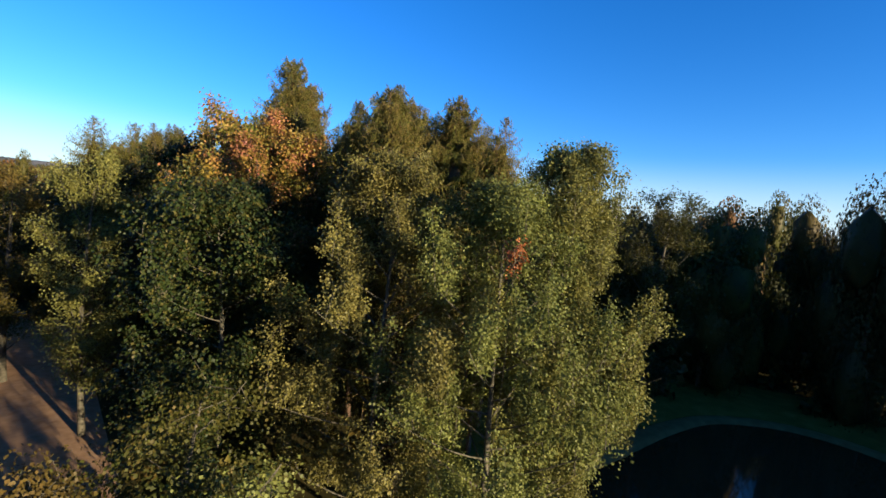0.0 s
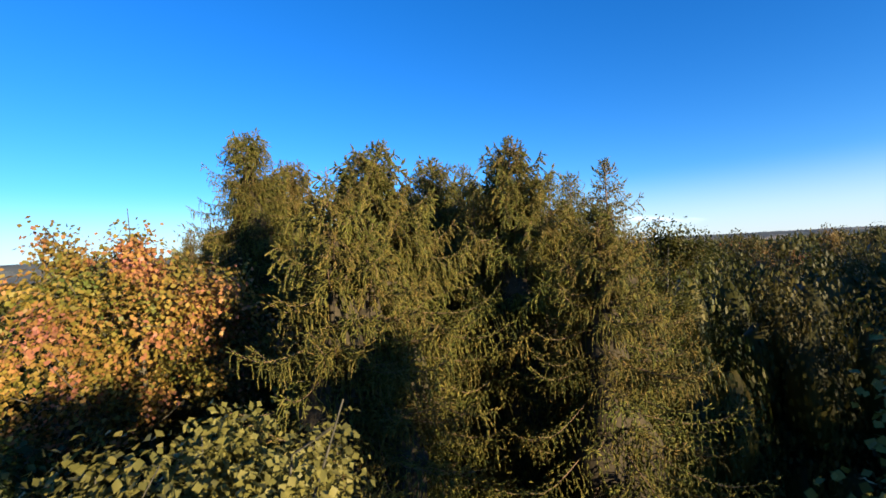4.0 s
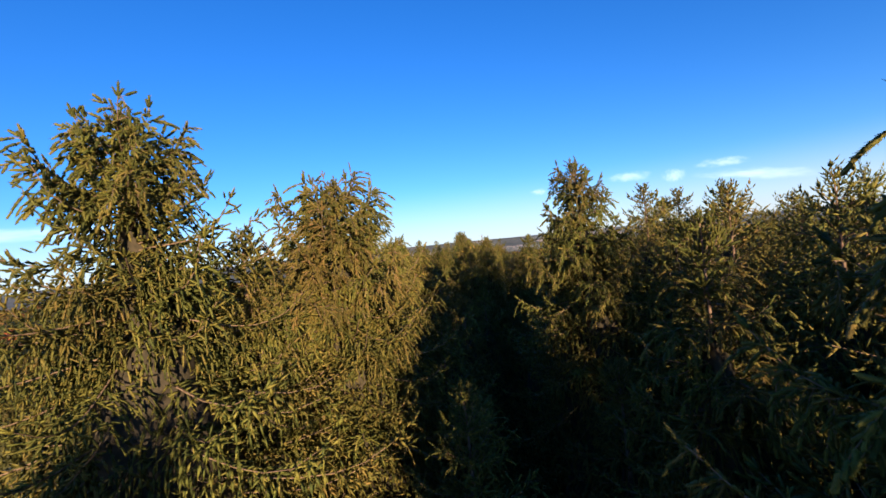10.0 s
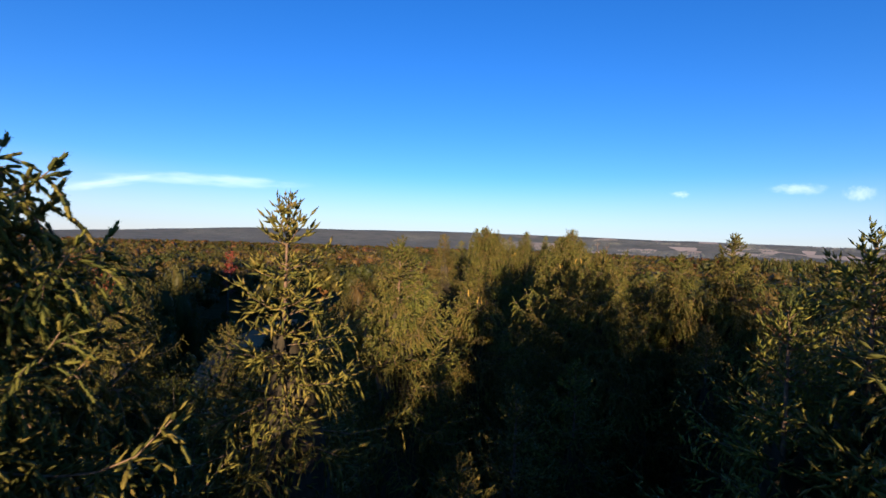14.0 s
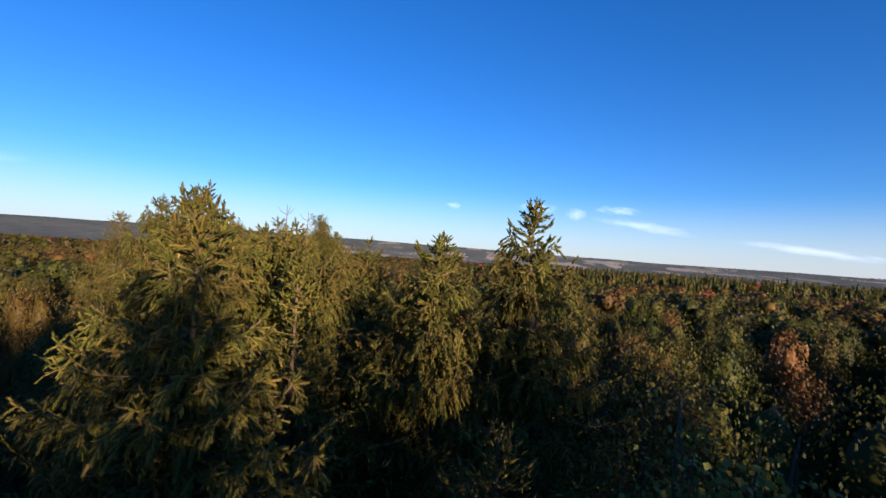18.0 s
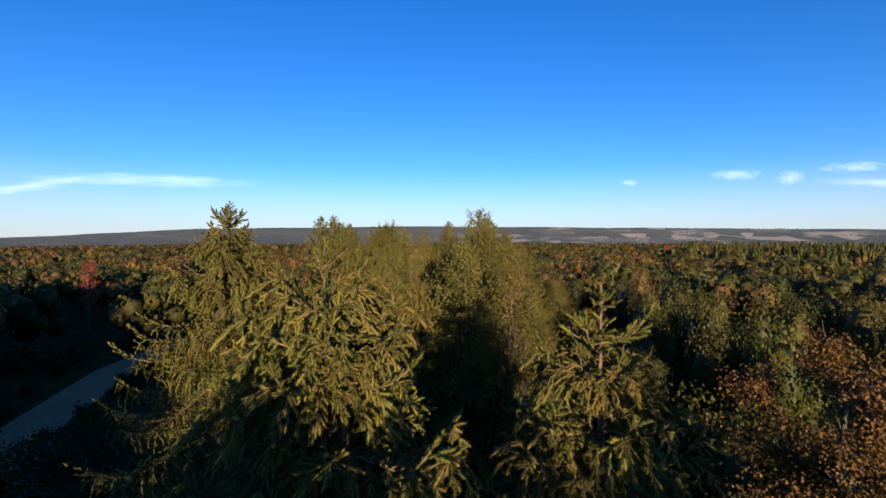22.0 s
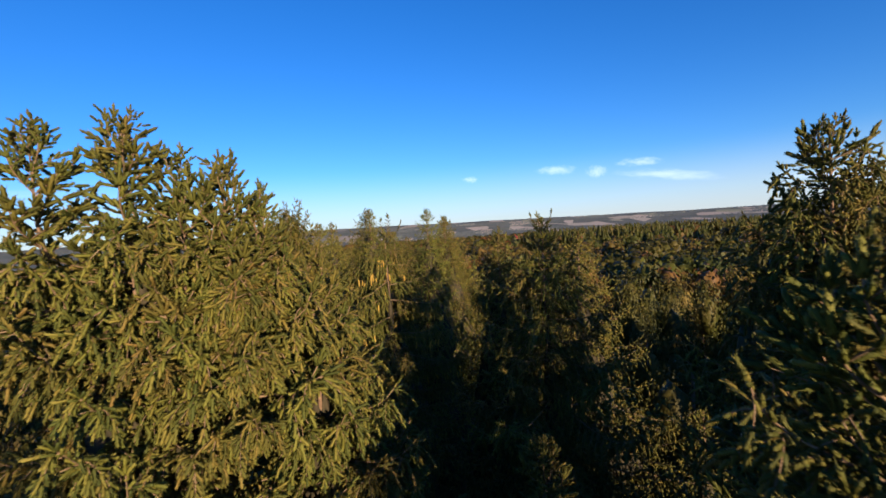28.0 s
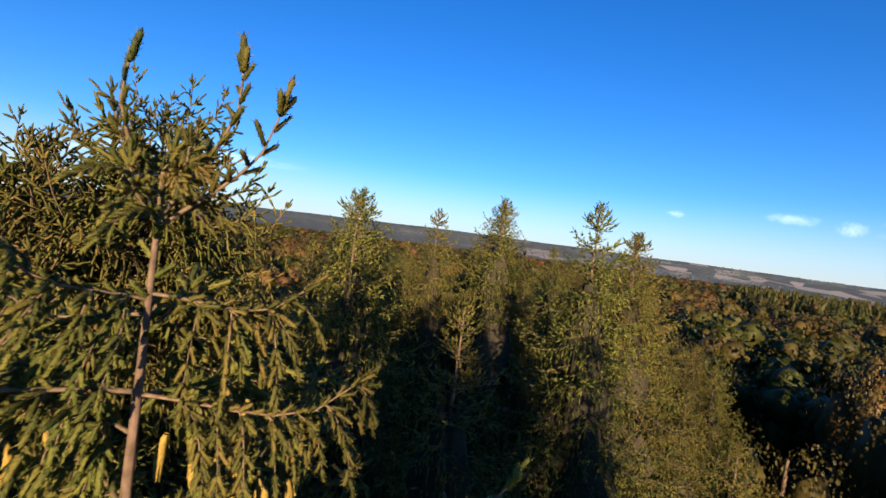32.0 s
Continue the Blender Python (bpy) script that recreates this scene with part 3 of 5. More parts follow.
def limbs(rng, height, base, rx, ry, n_main=9, n_sub=6, upright=0.0, girth=1.0, spires=0, lean=(0, 0), limb_rise=1.0):
    """Trunk and limbs that reach into an uneven crown. Returns wood tubes and twig points."""
    wood, twigs = [], []
    s = np.linspace(0, 1, 9)
    trunk = np.stack([0.3 * np.sin(s * 3 + rng.uniform(0, 6)) * s, 0.3 * np.sin(s * 2.4 + rng.uniform(0, 6)) * s, s * height * 0.96], 1)
    trunk[:, :2] += np.outer(s ** 2, lean)
    wood.append((trunk, girth * (0.018 * height * (1 - s) ** 0.8 + 0.015), 8))
    for k in range(n_main):
        f = base + (0.93 - base) * (k + rng.uniform(0, 0.7)) / n_main
        p = np.array([np.interp(f, s, trunk[:, j]) for j in range(3)])
        a = k * 2.4 + rng.uniform(-0.5, 0.5)
        shape = math.sin(math.pi * min(1, (f - base * 0.6) / (1 - base * 0.6)) ** 0.75) ** 0.7 + 0.12
        if spires:
            shape *= float(np.interp(f, [0.4, 1.0], [1.08, 0.35]))
        reach = np.array([math.cos(a) * rx * shape, math.sin(a) * ry * shape, rng.uniform(0.25, 0.8) * height * 0.16 * limb_rise]) * rng.uniform(0.75, 1.15)
        u = np.linspace(0, 1, 6)[:, None]
        limb = p + reach * u + np.array([0, 0, 0.05 * height * limb_rise]) * u ** 2
        wood.append((limb, np.linspace(0.014 + 0.02 * (1 - f), 0.006, 6), 5))
        for j in range(spires):     # blunt upright columns of leaves
            q = limb[0] + (limb[-1] - limb[0]) * rng.uniform(0.45, 1.05)
            tall = min(rng.uniform(0.7, 1.5), height - 0.22 * np.hypot(q[0], q[1]) - rng.uniform(0.0, 0.4) - q[2])
            if tall > 0.25:
                e = q + np.array([rng.normal(0, 0.12), rng.normal(0, 0.12), tall])
                wood.append((np.array([q, (q + e) / 2, e]), np.array([0.012, 0.008, 0.004]), 3))
                for h in np.linspace(0.1, 1.0, 12):
                    wide = 0.2 * (1.15 - h) ** 0.5
                    twigs += [q + (e - q) * h + rng.normal(0, wide, 3) * (1, 1, 0.4) for _ in range(3)]
        for j in range(n_sub):
            g = rng.uniform(0.3, 1.0)
            q = limb[0] + (limb[-1] - limb[0]) * g
            e = q + rng.normal(0, 1, 3) * np.array([0.30, 0.30, 0.22]) * (rx + ry) * 0.33 * (1 - 0.72 * upright) + np.array([0, 0, 0.35 + upright * rng.uniform(0.3, 1.3)])
            e[2] = min(e[2], height - rng.uniform(0.0, 0.5 + 0.9 * upright) - 0.25 * np.hypot(e[0], e[1]))
            wood.append((np.array([q, (q + e) / 2 + rng.normal(0, 0.08, 3), e]), np.array([0.012, 0.008, 0.004]), 3))
            for h in np.linspace(0.15, 1.0, 6 + int(5 * upright)):
                twigs.append(q + (e - q) * h)
    twigs += [trunk[-1] + rng.normal(0, 0.25, 3) * (1, 1, 0.5) for _ in range(4)]
    return wood, np.array(twigs)


def broadleaf(name, x, y, top, rx, ry, leaves, size, mat, wood_mat, seed, label, base=0.25, tuft=0.17, n_main=12, n_sub=7, ground=None, group="broad-leaved trees", upright=0.0, girth=1.0, near=False, turned=None, spires=0, lean=(0, 0), limb_rise=1.0):
    rng = np.random.default_rng(seed)
    g = GROUND if ground is None else ground
    tree = new(name)
    tree.matrix_basis = pose(x, y, g)
    tagged(tree, label, "tree", group)
    wood, twigs = limbs(rng, top - g, base, rx, ry, n_main, n_sub, upright, girth, spires, lean, limb_rise)
    v, q = tube(*wood[0])
    part("trunk", build("trunk", v, quads=q, mats=(wood_mat,), smooth=True), tree)
    p = Pile()
    for w in wood[1:]:
        v, q = tube(*w)
        p.add(v, q=q)
    part("branchwork", p.mesh("branchwork", (wood_mat,)), tree)
    if turned:      # the highest leaves have changed colour first
        level = np.quantile(twigs[:, 2], 0.62) + rng.normal(0, 0.9, len(twigs))
        high = twigs[:, 2] > level
        v, t = leaf_cloud(rng, twigs[high], tuft, int(leaves * high.mean()), size)
        part("turned_crown", build("turned_crown", v, t, mats=(turned,)), tree, "orange and yellow leaves")
        leaves, twigs = int(leaves * (1 - high.mean())), twigs[~high]
    v, t = leaf_cloud(rng, twigs, tuft, leaves, size, LEAF if near else LEAF_FAR)
    part("crown", build("crown", v, t, mats=(mat,)), tree)
    return tree


GROUND = -1.2
RUST = foliage("rust_leaves", [(0.0, (0.040, 0.030, 0.0067)), (0.5, (0.084, 0.050, 0.0110)), (1.0, (0.132, 0.064, 0.0170))], 0.55, 0.2, 0.12, patch=0.72, patch_size=0.4)

# ---------------- ground and distance ----------------
def ground_height(r):
    return np.interp(r, [0, 60, 200, 800, 1600, 2400], [GROUND, GROUND, -2.8, -8, -38, -50])


CREST = ([-90, -60, -25, 0, 25, 50, 65, 85, 120], [10, 24, 54, 92, 116, 88, 18, -60, -60])


def terrain():
    radii = np.r_[0, 12, 25, 40, 60, 90, 130, 200, 300, 450, 650, 900, 1300, 1700, 2200, 2600, 3000, 3400, 3800, 4100, 4300, 4500]
    turns = np.linspace(0, 2 * np.pi, 289)[:-1]
    v = []
    for r in radii:
        for a in turns:
            h = float(ground_height(min(r, 2400)))
            if r > 2400:
                left = (math.degrees(a) + 180) % 360 - 180     # degrees to the left of +y
                crest = float(np.interp(left, *CREST))
                h = float(np.interp(r, [2400, 3400, 4300, 4500], [-50, -30 + 0.35 * max(crest, 0), crest, crest - 20])) + 5 * noise.noise((a * 14, r * 0.002, 0)) * (r < 4450)
            v.append((-math.sin(a) * r, 40 + math.cos(a) * r, h))
    n, q = len(turns), []
    for i in range(len(radii) - 1):
        for k in range(n):
            q.append((i * n + k, i * n + (k + 1) % n, (i + 1) * n + (k + 1) % n, (i + 1) * n + k))
    m, nt, b = material("woodland_ground", 0.95, 0.05)
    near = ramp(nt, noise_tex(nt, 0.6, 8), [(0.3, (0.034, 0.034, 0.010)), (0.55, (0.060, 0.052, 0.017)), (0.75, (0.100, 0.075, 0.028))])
    # far woods tone lifted towards grey, with the air's haze in the colour
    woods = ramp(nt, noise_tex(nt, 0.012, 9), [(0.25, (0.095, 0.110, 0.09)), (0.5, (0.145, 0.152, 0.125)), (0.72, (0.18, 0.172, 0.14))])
    vor = nt.nodes.new("ShaderNodeTexVoronoi")
    vor.inputs["Scale"].default_value = 0.0075
    mp = nt.nodes.new("ShaderNodeMapping")
    mp.inputs["Scale"].default_value = (1, 0.45, 1)
    tc = nt.nodes.new("ShaderNodeTexCoord")
    nt.links.new(tc.outputs["Object"], mp.inputs[0])
    nt.links.new(mp.outputs[0], vor.inputs["Vector"])
    sep = nt.nodes.new("ShaderNodeSeparateColor")
    nt.links.new(vor.outputs["Color"], sep.inputs[0])
    pick = ramp(nt, sep.outputs[0], [(0.66, (0, 0, 0)), (0.68, (1, 1, 1))])
    crop = ramp(nt, sep.outputs[1], [(0.0, (0.42, 0.34, 0.25)), (0.5, (0.52, 0.43, 0.33)), (1.0, (0.24, 0.25, 0.15))])
    pos = nt.nodes.new("ShaderNodeSeparateXYZ")
    nt.links.new(tc.outputs["Object"], pos.inputs[0])
    east = nt.nodes.new("ShaderNodeMapRange")
    east.inputs["From Min"].default_value, east.inputs["From Max"].default_value = -1400, -600
    nt.links.new(pos.outputs[0], east.inputs[0])
    both = nt.nodes.new("ShaderNodeMath")
    both.operation = "MULTIPLY"
    nt.links.new(pick, both.inputs[0]), nt.links.new(east.outputs[0], both.inputs[1])
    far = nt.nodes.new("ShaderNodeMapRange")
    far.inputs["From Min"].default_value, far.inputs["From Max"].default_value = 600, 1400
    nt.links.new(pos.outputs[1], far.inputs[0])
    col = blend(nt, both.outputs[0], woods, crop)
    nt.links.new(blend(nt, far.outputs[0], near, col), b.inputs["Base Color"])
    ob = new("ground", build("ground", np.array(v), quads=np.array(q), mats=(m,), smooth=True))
    return tagged(ob, "wooded ground that falls away to low far hills with pale fields", "ground", kind="structure")


terrain()
ROAD = np.array([(-24.0, -34), (-15.0, -18), (-7.5, -2), (-5.0, 14), (-8.0, 25), (-10.5, 34), (-22.5, 45.5), (-38, 57), (-48, 70), (-56, 90), (-62, 105), (-75, 130)], float)
POND = np.array([(9, 9), (10.3, 11.6), (14.6, 12.8), (19, 13.8), (22.2, 13.9), (25.2, 12.3), (26.5, 9.3), (26, 4), (20, 0), (13, 1), (9.5, 4)], float)


def road():
    m, nt, b = material("packed_gravel", 0.95, 0.1)
    n = noise_tex(nt, 3.0, 8)
    nt.links.new(ramp(nt, n, [(0.3, (0.30, 0.185, 0.095)), (0.7, (0.44, 0.285, 0.155))]), b.inputs["Base Color"])
    bump(nt, b, n, 0.4)
    width = np.interp(np.arange(len(ROAD)), [0, 3, 5, 7, 11], [2.4, 2.5, 2.0, 2.0, 2.2])
    s = np.linspace(0, len(ROAD) - 1, 60)
    c = np.stack([np.interp(s, np.arange(len(ROAD)), ROAD[:, k]) for k in range(2)], 1)
    w = np.interp(s, np.arange(len(ROAD)), width)
    t = np.gradient(c, axis=0)
    t /= np.linalg.norm(t, axis=1)[:, None]
    nrm = np.stack([-t[:, 1], t[:, 0]], 1)
    v = []
    for k in range(60):
        for f, h in ((-1.1, -0.03), (-0.9, 0.03), (0, 0.07), (0.9, 0.03), (1.1, -0.03)):
            v.append((*(c[k] + nrm[k] * f * w[k]), GROUND + h + 0.02 - max(0, np.hypot(*c[k]) - 90) * 0.02))
    q = [(k * 5 + j, k * 5 + j + 1, k * 5 + j + 6, k * 5 + j + 5) for k in range(59) for j in range(4)]
    tagged(new("road", build("road", np.array(v), quads=np.array(q), mats=(m,), smooth=True)), "pale brown packed gravel track through the woods", "road", kind="structure")


def pond():
    m, nt, b = material("still_water", 0.05, 0.5)
    b.inputs["Base Color"].default_value = (0.045, 0.028, 0.012, 1)
    bump(nt, b, noise_tex(nt, 4.0, 3), 0.05, 0.01)
    n = len(POND)
    ring = []
    for k in range(n):
        for f in np.linspace(0, 1, 6)[:-1]:
            a, b0, c0, d0 = (POND[(k + j) % n] for j in (-1, 0, 1, 2))
            ring.append(0.5 * ((2 * b0) + (c0 - a) * f + (2 * a - 5 * b0 + 4 * c0 - d0) * f ** 2 + (3 * b0 - a - 3 * c0 + d0) * f ** 3))
    ring = np.array(ring)
    mid = ring.mean(0)
    k = len(ring)
    v = np.vstack([np.c_[ring, np.full(k, GROUND + 0.03)], [(*mid, GROUND + 0.03)]])
    t = np.array([(j, (j + 1) % k, k) for j in range(k)])
    tagged(new("water", build("water", v, t, mats=(m,))), "dark still pond below the trees", "water", kind="structure")
    m, nt, b = material("pond_bank", 0.95, 0.1)
    nn = noise_tex(nt, 2.0, 6)
    nt.links.new(ramp(nt, nn, [(0.3, (0.11, 0.085, 0.030)), (0.7, (0.18, 0.145, 0.055))]), b.inputs["Base Color"])
    out = (ring - mid) / np.linalg.norm(ring - mid, axis=1)[:, None]
    rows = [np.c_[ring - out * 0.15, np.full(k, GROUND + 0.0)], np.c_[ring + out * 0.1, np.full(k, GROUND + 0.12)], np.c_[ring + out * 0.6, np.full(k, GROUND + 0.10)], np.c_[ring + out * 1.1, np.full(k, GROUND - 0.02)]]
    q = np.array([(r * k + j, r * k + (j + 1) % k, (r + 1) * k + (j + 1) % k, (r + 1) * k + j) for r in range(3) for j in range(k)])
    tagged(new("pond_bank", build("pond_bank", np.vstack(rows), quads=q, mats=(m,), smooth=True)), "low worn bank round the pond", "bank", kind="structure")
    m, nt, b = material("lawn_grass", 0.95, 0.1)
    nn = noise_tex(nt, 1.4, 8)
    nt.links.new(ramp(nt, nn, [(0.3, (0.080, 0.085, 0.014)), (0.55, (0.125, 0.115, 0.020)), (0.75, (0.18, 0.145, 0.035))]), b.inputs["Base Color"])
    bump(nt, b, noise_tex(nt, 30, 4), 0.6, 0.03)
    rows = [np.c_[ring + out * f, np.full(k, GROUND + h)] for f, h in ((1.05, 0.0), (1.4, 0.035), (3.5, 0.05), (6.5, 0.03), (7.5, -0.03))]
    q = np.array([(r * k + j, r * k + (j + 1) % k, (r + 1) * k + (j + 1) % k, (r + 1) * k + j) for r in range(4) for j in range(k)])
    tagged(new("lawn", build("lawn", np.vstack(rows), quads=q, mats=(m,), smooth=True)), "mown olive-green lawn round the pond", "lawn", kind="structure")


road()
pond()


def radome():
    """A white inflated dome on a low ring, far off among the trees."""
    m, nt, b = material("white_fabric", 0.5, 0.4)
    n = noise_tex(nt, 0.4, 3)
    nt.links.new(ramp(nt, n, [(0.3, (0.74, 0.74, 0.74)), (0.7, (0.84, 0.84, 0.82))]), b.inputs["Base Color"])
    a, d = radians(80.0), 300.0
    dome = new("dome_building")
    dome.matrix_basis = pose(2.2 - math.sin(a) * d, 41 + math.cos(a) * d, -4.0)
    tagged(dome, "white rounded dome standing above far trees", "building")
    rows, v, q = 14, [], []
    for i in range(rows):
        f = i / (rows - 1) * math.pi / 2
        r, z = 9.0 * math.cos(f) ** 0.8, 6.0 + 11.2 * math.sin(f) ** 0.9
        for k in range(32):
            v.append((r * math.cos(k * math.pi / 16), r * math.sin(k * math.pi / 16), z))
    for i in range(rows - 1):
        for k in range(32):
            q.append((i * 32 + k, i * 32 + (k + 1) % 32, i * 32 + 32 + (k + 1) % 32, i * 32 + 32 + k))
    part("shell", build("shell", np.array(v), quads=np.array(q), mats=(m,), smooth=True), dome)
    v, q = tube([(0, 0, 0), (0, 0, 3), (0, 0, 6.2)], (8.7, 8.7, 8.9), 32)
    part("ring_wall", build("ring_wall", v, quads=q, mats=(m,)), dome, "pale ring wall")


radome()


def clouds():
    """Small flat fair-weather clouds near the horizon: left, height and width in degrees, thickness."""
    m = bpy.data.materials.new("thin_cloud")
    m.use_nodes = True
    nt = m.node_tree
    nt.nodes.remove(nt.nodes["Principled BSDF"])
    tc = nt.nodes.new("ShaderNodeTexCoord")
    grad = nt.nodes.new("ShaderNodeTexGradient")
    grad.gradient_type = "SPHERICAL"
    nt.links.new(tc.outputs["Object"], grad.inputs[0])
    info = nt.nodes.new("ShaderNodeObjectInfo")
    n = nt.nodes.new("ShaderNodeTexNoise")
    n.noise_dimensions = "4D"
    n.inputs["Scale"].default_value, n.inputs["Detail"].default_value = 1.9, 5
    mp = nt.nodes.new("ShaderNodeMapping")
    mp.inputs["Scale"].default_value = (1.6, 1.0, 0.8)
    nt.links.new(tc.outputs["Object"], mp.inputs[0]), nt.links.new(mp.outputs[0], n.inputs["Vector"])
    wv = nt.nodes.new("ShaderNodeMath")
    wv.operation, wv.inputs[1].default_value = "MULTIPLY", 40.0
    nt.links.new(info.outputs["Random"], wv.inputs[0]), nt.links.new(wv.outputs[0], n.inputs["W"])
    mul = nt.nodes.new("ShaderNodeMath")
    mul.operation = "MULTIPLY_ADD"
    mul.inputs[1].default_value, mul.inputs[2].default_value = 1.5, -0.72
    nt.links.new(n.outputs["Fac"], mul.inputs[0])
    add = nt.nodes.new("ShaderNodeMath")
    add.operation = "ADD"
    nt.links.new(mul.outputs[0], add.inputs[0]), nt.links.new(grad.outputs["Fac"], add.inputs[1])
    lo = nt.nodes.new("ShaderNodeMapRange")
    lo.interpolation_type = "SMOOTHSTEP"
    lo.inputs["From Min"].default_value, lo.inputs["From Max"].default_value, lo.inputs["To Max"].default_value = 0.1, 1.15, 0.36
    nt.links.new(add.outputs[0], lo.inputs[0])
    fade = nt.nodes.new("ShaderNodeMath")
    fade.operation = "MULTIPLY"
    edge = nt.nodes.new("ShaderNodeMapRange")
    edge.inputs["From Max"].default_value = 0.35
    nt.links.new(grad.outputs["Fac"], edge.inputs[0])
    nt.links.new(lo.outputs[0], fade.inputs[0]), nt.links.new(edge.outputs[0], fade.inputs[1])
    glow = nt.nodes.new("ShaderNodeEmission")
    glow.inputs[0].default_value, glow.inputs[1].default_value = (0.90, 0.92, 0.98, 1), 0.5
    clear = nt.nodes.new("ShaderNodeBsdfTransparent")
    mix = nt.nodes.new("ShaderNodeMixShader")
    nt.links.new(fade.outputs[0], mix.inputs[0]), nt.links.new(clear.outputs[0], mix.inputs[1]), nt.links.new(glow.outputs[0], mix.inputs[2])
    nt.links.new(mix.outputs[0], nt.nodes["Material Output"].inputs[0])
    x, z = np.meshgrid(np.linspace(-1, 1, 13), np.linspace(-1, 1, 7))
    v = np.stack([x.ravel(), 0.05 * (x.ravel() ** 2 + z.ravel() ** 2), z.ravel()], 1)
    q = np.array([(r * 13 + c, r * 13 + c + 1, r * 13 + c + 14, r * 13 + c + 13) for r in range(6) for c in range(12)])
    me = build("cloud", v, quads=q, mats=(m,), smooth=True)
    for left, up, w, h, lean in ((0, 6.2, 1.3, 0.55, 2), (-10.5, 6.5, 3.0, 0.8, 3), (-15.0, 5.9, 1.5, 1.0, 0), (-19.8, 6.4, 3.2, 0.7, 3), (-22.5, 4.7, 7.0, 0.8, 9), (-38, 2.6, 8.0, 0.6, 7), (54.0, 6.1, 12.0, 1.0, -2), (64, 4.8, 7.0, 0.7, -14)):
        ob = new("cloud", me)
        a, b, d = radians(left), radians(up), 4200.0
        k = d * math.tan(radians(1))
        ob.matrix_basis = pose(-math.sin(a) * math.cos(b) * d, 40 + math.cos(a) * math.cos(b) * d, 13 + math.sin(b) * d, 0, lean, left) @ Matrix.Diagonal((w * k, k, h * k, 1))
        tagged(ob, "small thin white cloud low in a clear sky", "cloud", kind="structure")


clouds()

# ---------------- the grove: trees that the flight passes ----------------
near_spruce(4.23, 14.04, 11.6, 101, wide=1.6, spread=0.5, dry=1, bare=0.25, label="olive spruce with a bare pale top", dead=True, depth=8)
near_spruce(4.70, 14.15, 10.9, 102, wide=1.5, spread=0.55, depth=8)
near_spruce(5.09, 15.98, 12.35, 11, wide=1.75, spread=0.68, flat=0.15, gap=0.28, lift=0.8, fine=2.6, twin=((-0.3, -0.1, -0.25),), depth=7.5)
near_spruce(2.05, 21.49, 13.98, 12, wide=1.9, spread=0.66, flat=0.18, gap=0.26, fine=0.8, depth=7)
near_spruce(2.45, 22.4, 12.95, 112, wide=1.0, spread=0.4, dry=1, depth=4)
near_spruce(3.0, 23.4, 13.48, 13, wide=1.7, spread=0.5, flat=0.4, dry=1, lift=1.3)
near_spruce(6.91, 19.76, 12.86, 14, wide=1.7, spread=0.66, flat=0.15, gap=0.28, lift=0.75, depth=6.5)
near_spruce(7.97, 16.88, 12.66, 15, wide=1.9, spread=0.7, flat=0.1, gap=0.27, lift=0.7, fine=2, depth=7)
near_spruce(8.59, 14.71, 10.96, 103, wide=1.8, spread=0.6, depth=7.5)
near_spruce(6.0, 25.4, 13.62, 16, wide=1.5, spread=0.46, flat=0.15, fine=2)
near_spruce(2.0, 25.5, 13.42, 17, wide=1.7, spread=0.66, flat=0.15)
near_spruce(6.6, 22.0, 12.55, 113, wide=1.5, spread=0.5)
near_spruce(1.3, 30.3, 12.95, 114, wide=1.5, spread=0.5)
near_spruce(1.45, 32.85, 12.6, 115, wide=1.3, spread=0.5, dry=1, cones=14, label="yellow-green spruce hung with tan cones")
near_spruce(3.5, 34.0, 12.85, 116, wide=1.0, spread=0.46, flat=0.03, gap=0.26, dry=1, fine=3, clear=0.6)
near_spruce(2.35, 36.05, 13.16, 18, wide=1.25, spread=0.52, flat=0.1, lift=1.05, cones=6, fine=2)
near_spruce(5.9, 36.8, 13.32, 19, wide=1.6, spread=0.55, fine=2)
near_spruce(4.85, 36.3, 12.82, 117, wide=1.3, spread=0.62, lift=0.9, fine=2.4)
near_spruce(3.2, 36.9, 13.12, 20, wide=1.1, spread=0.7, bare=0.28, twin=((-0.2, -0.17, 0.05),), fine=2.2, dead=True, label="olive spruce with two bare pale leaders")
near_spruce(1.78, 39.68, 13.15, 118, wide=0.85, spread=0.46, flat=0.15, gap=0.27, bare=0.12, fine=2.2, clear=0.25, dead=True, label="green spruce with a bare crooked leader")
near_spruce(3.3, 40.5, 12.9, 119, wide=1.3, spread=0.5, bare=0.1, fine=2.2)
near_spruce(0.35, 40.0, 11.7, 120, wide=1.0, spread=0.5, fine=2)
near_spruce(-2.48, 42.93, 13.66, 21, wide=1.8, spread=0.66)
near_spruce(-5.35, 49.8, 13.8, 22, wide=1.35, spread=0.42, flat=0.04, lift=1.0, twin=((-0.45, -0.1, 0.0), (0.28, 0.05, -0.22), (0.5, 0.1, -0.28), (0.64, 0.16, -0.47)), fine=2.6)
near_spruce(-2.55, 48.4, 12.98, 121, wide=1.05, spread=0.42, flat=0.05, lift=1.1, fine=2.6, twin=((0.16, 0.1, -0.05),))
near_spruce(-0.64, 51.14, 13.72, 23, wide=1.5, spread=0.48, flat=0.08, gap=0.28, fine=2.2, twin=((0.55, 0.1, -0.42),))
# two spruces added to block the low sun on crowns beyond them
near_spruce(-0.7, 45.9, 12.75, 122, wide=1.15, spread=0.55)
near_spruce(2.75, 34.75, 12.4, 123, wide=1.1, spread=0.55, clear=0.6)
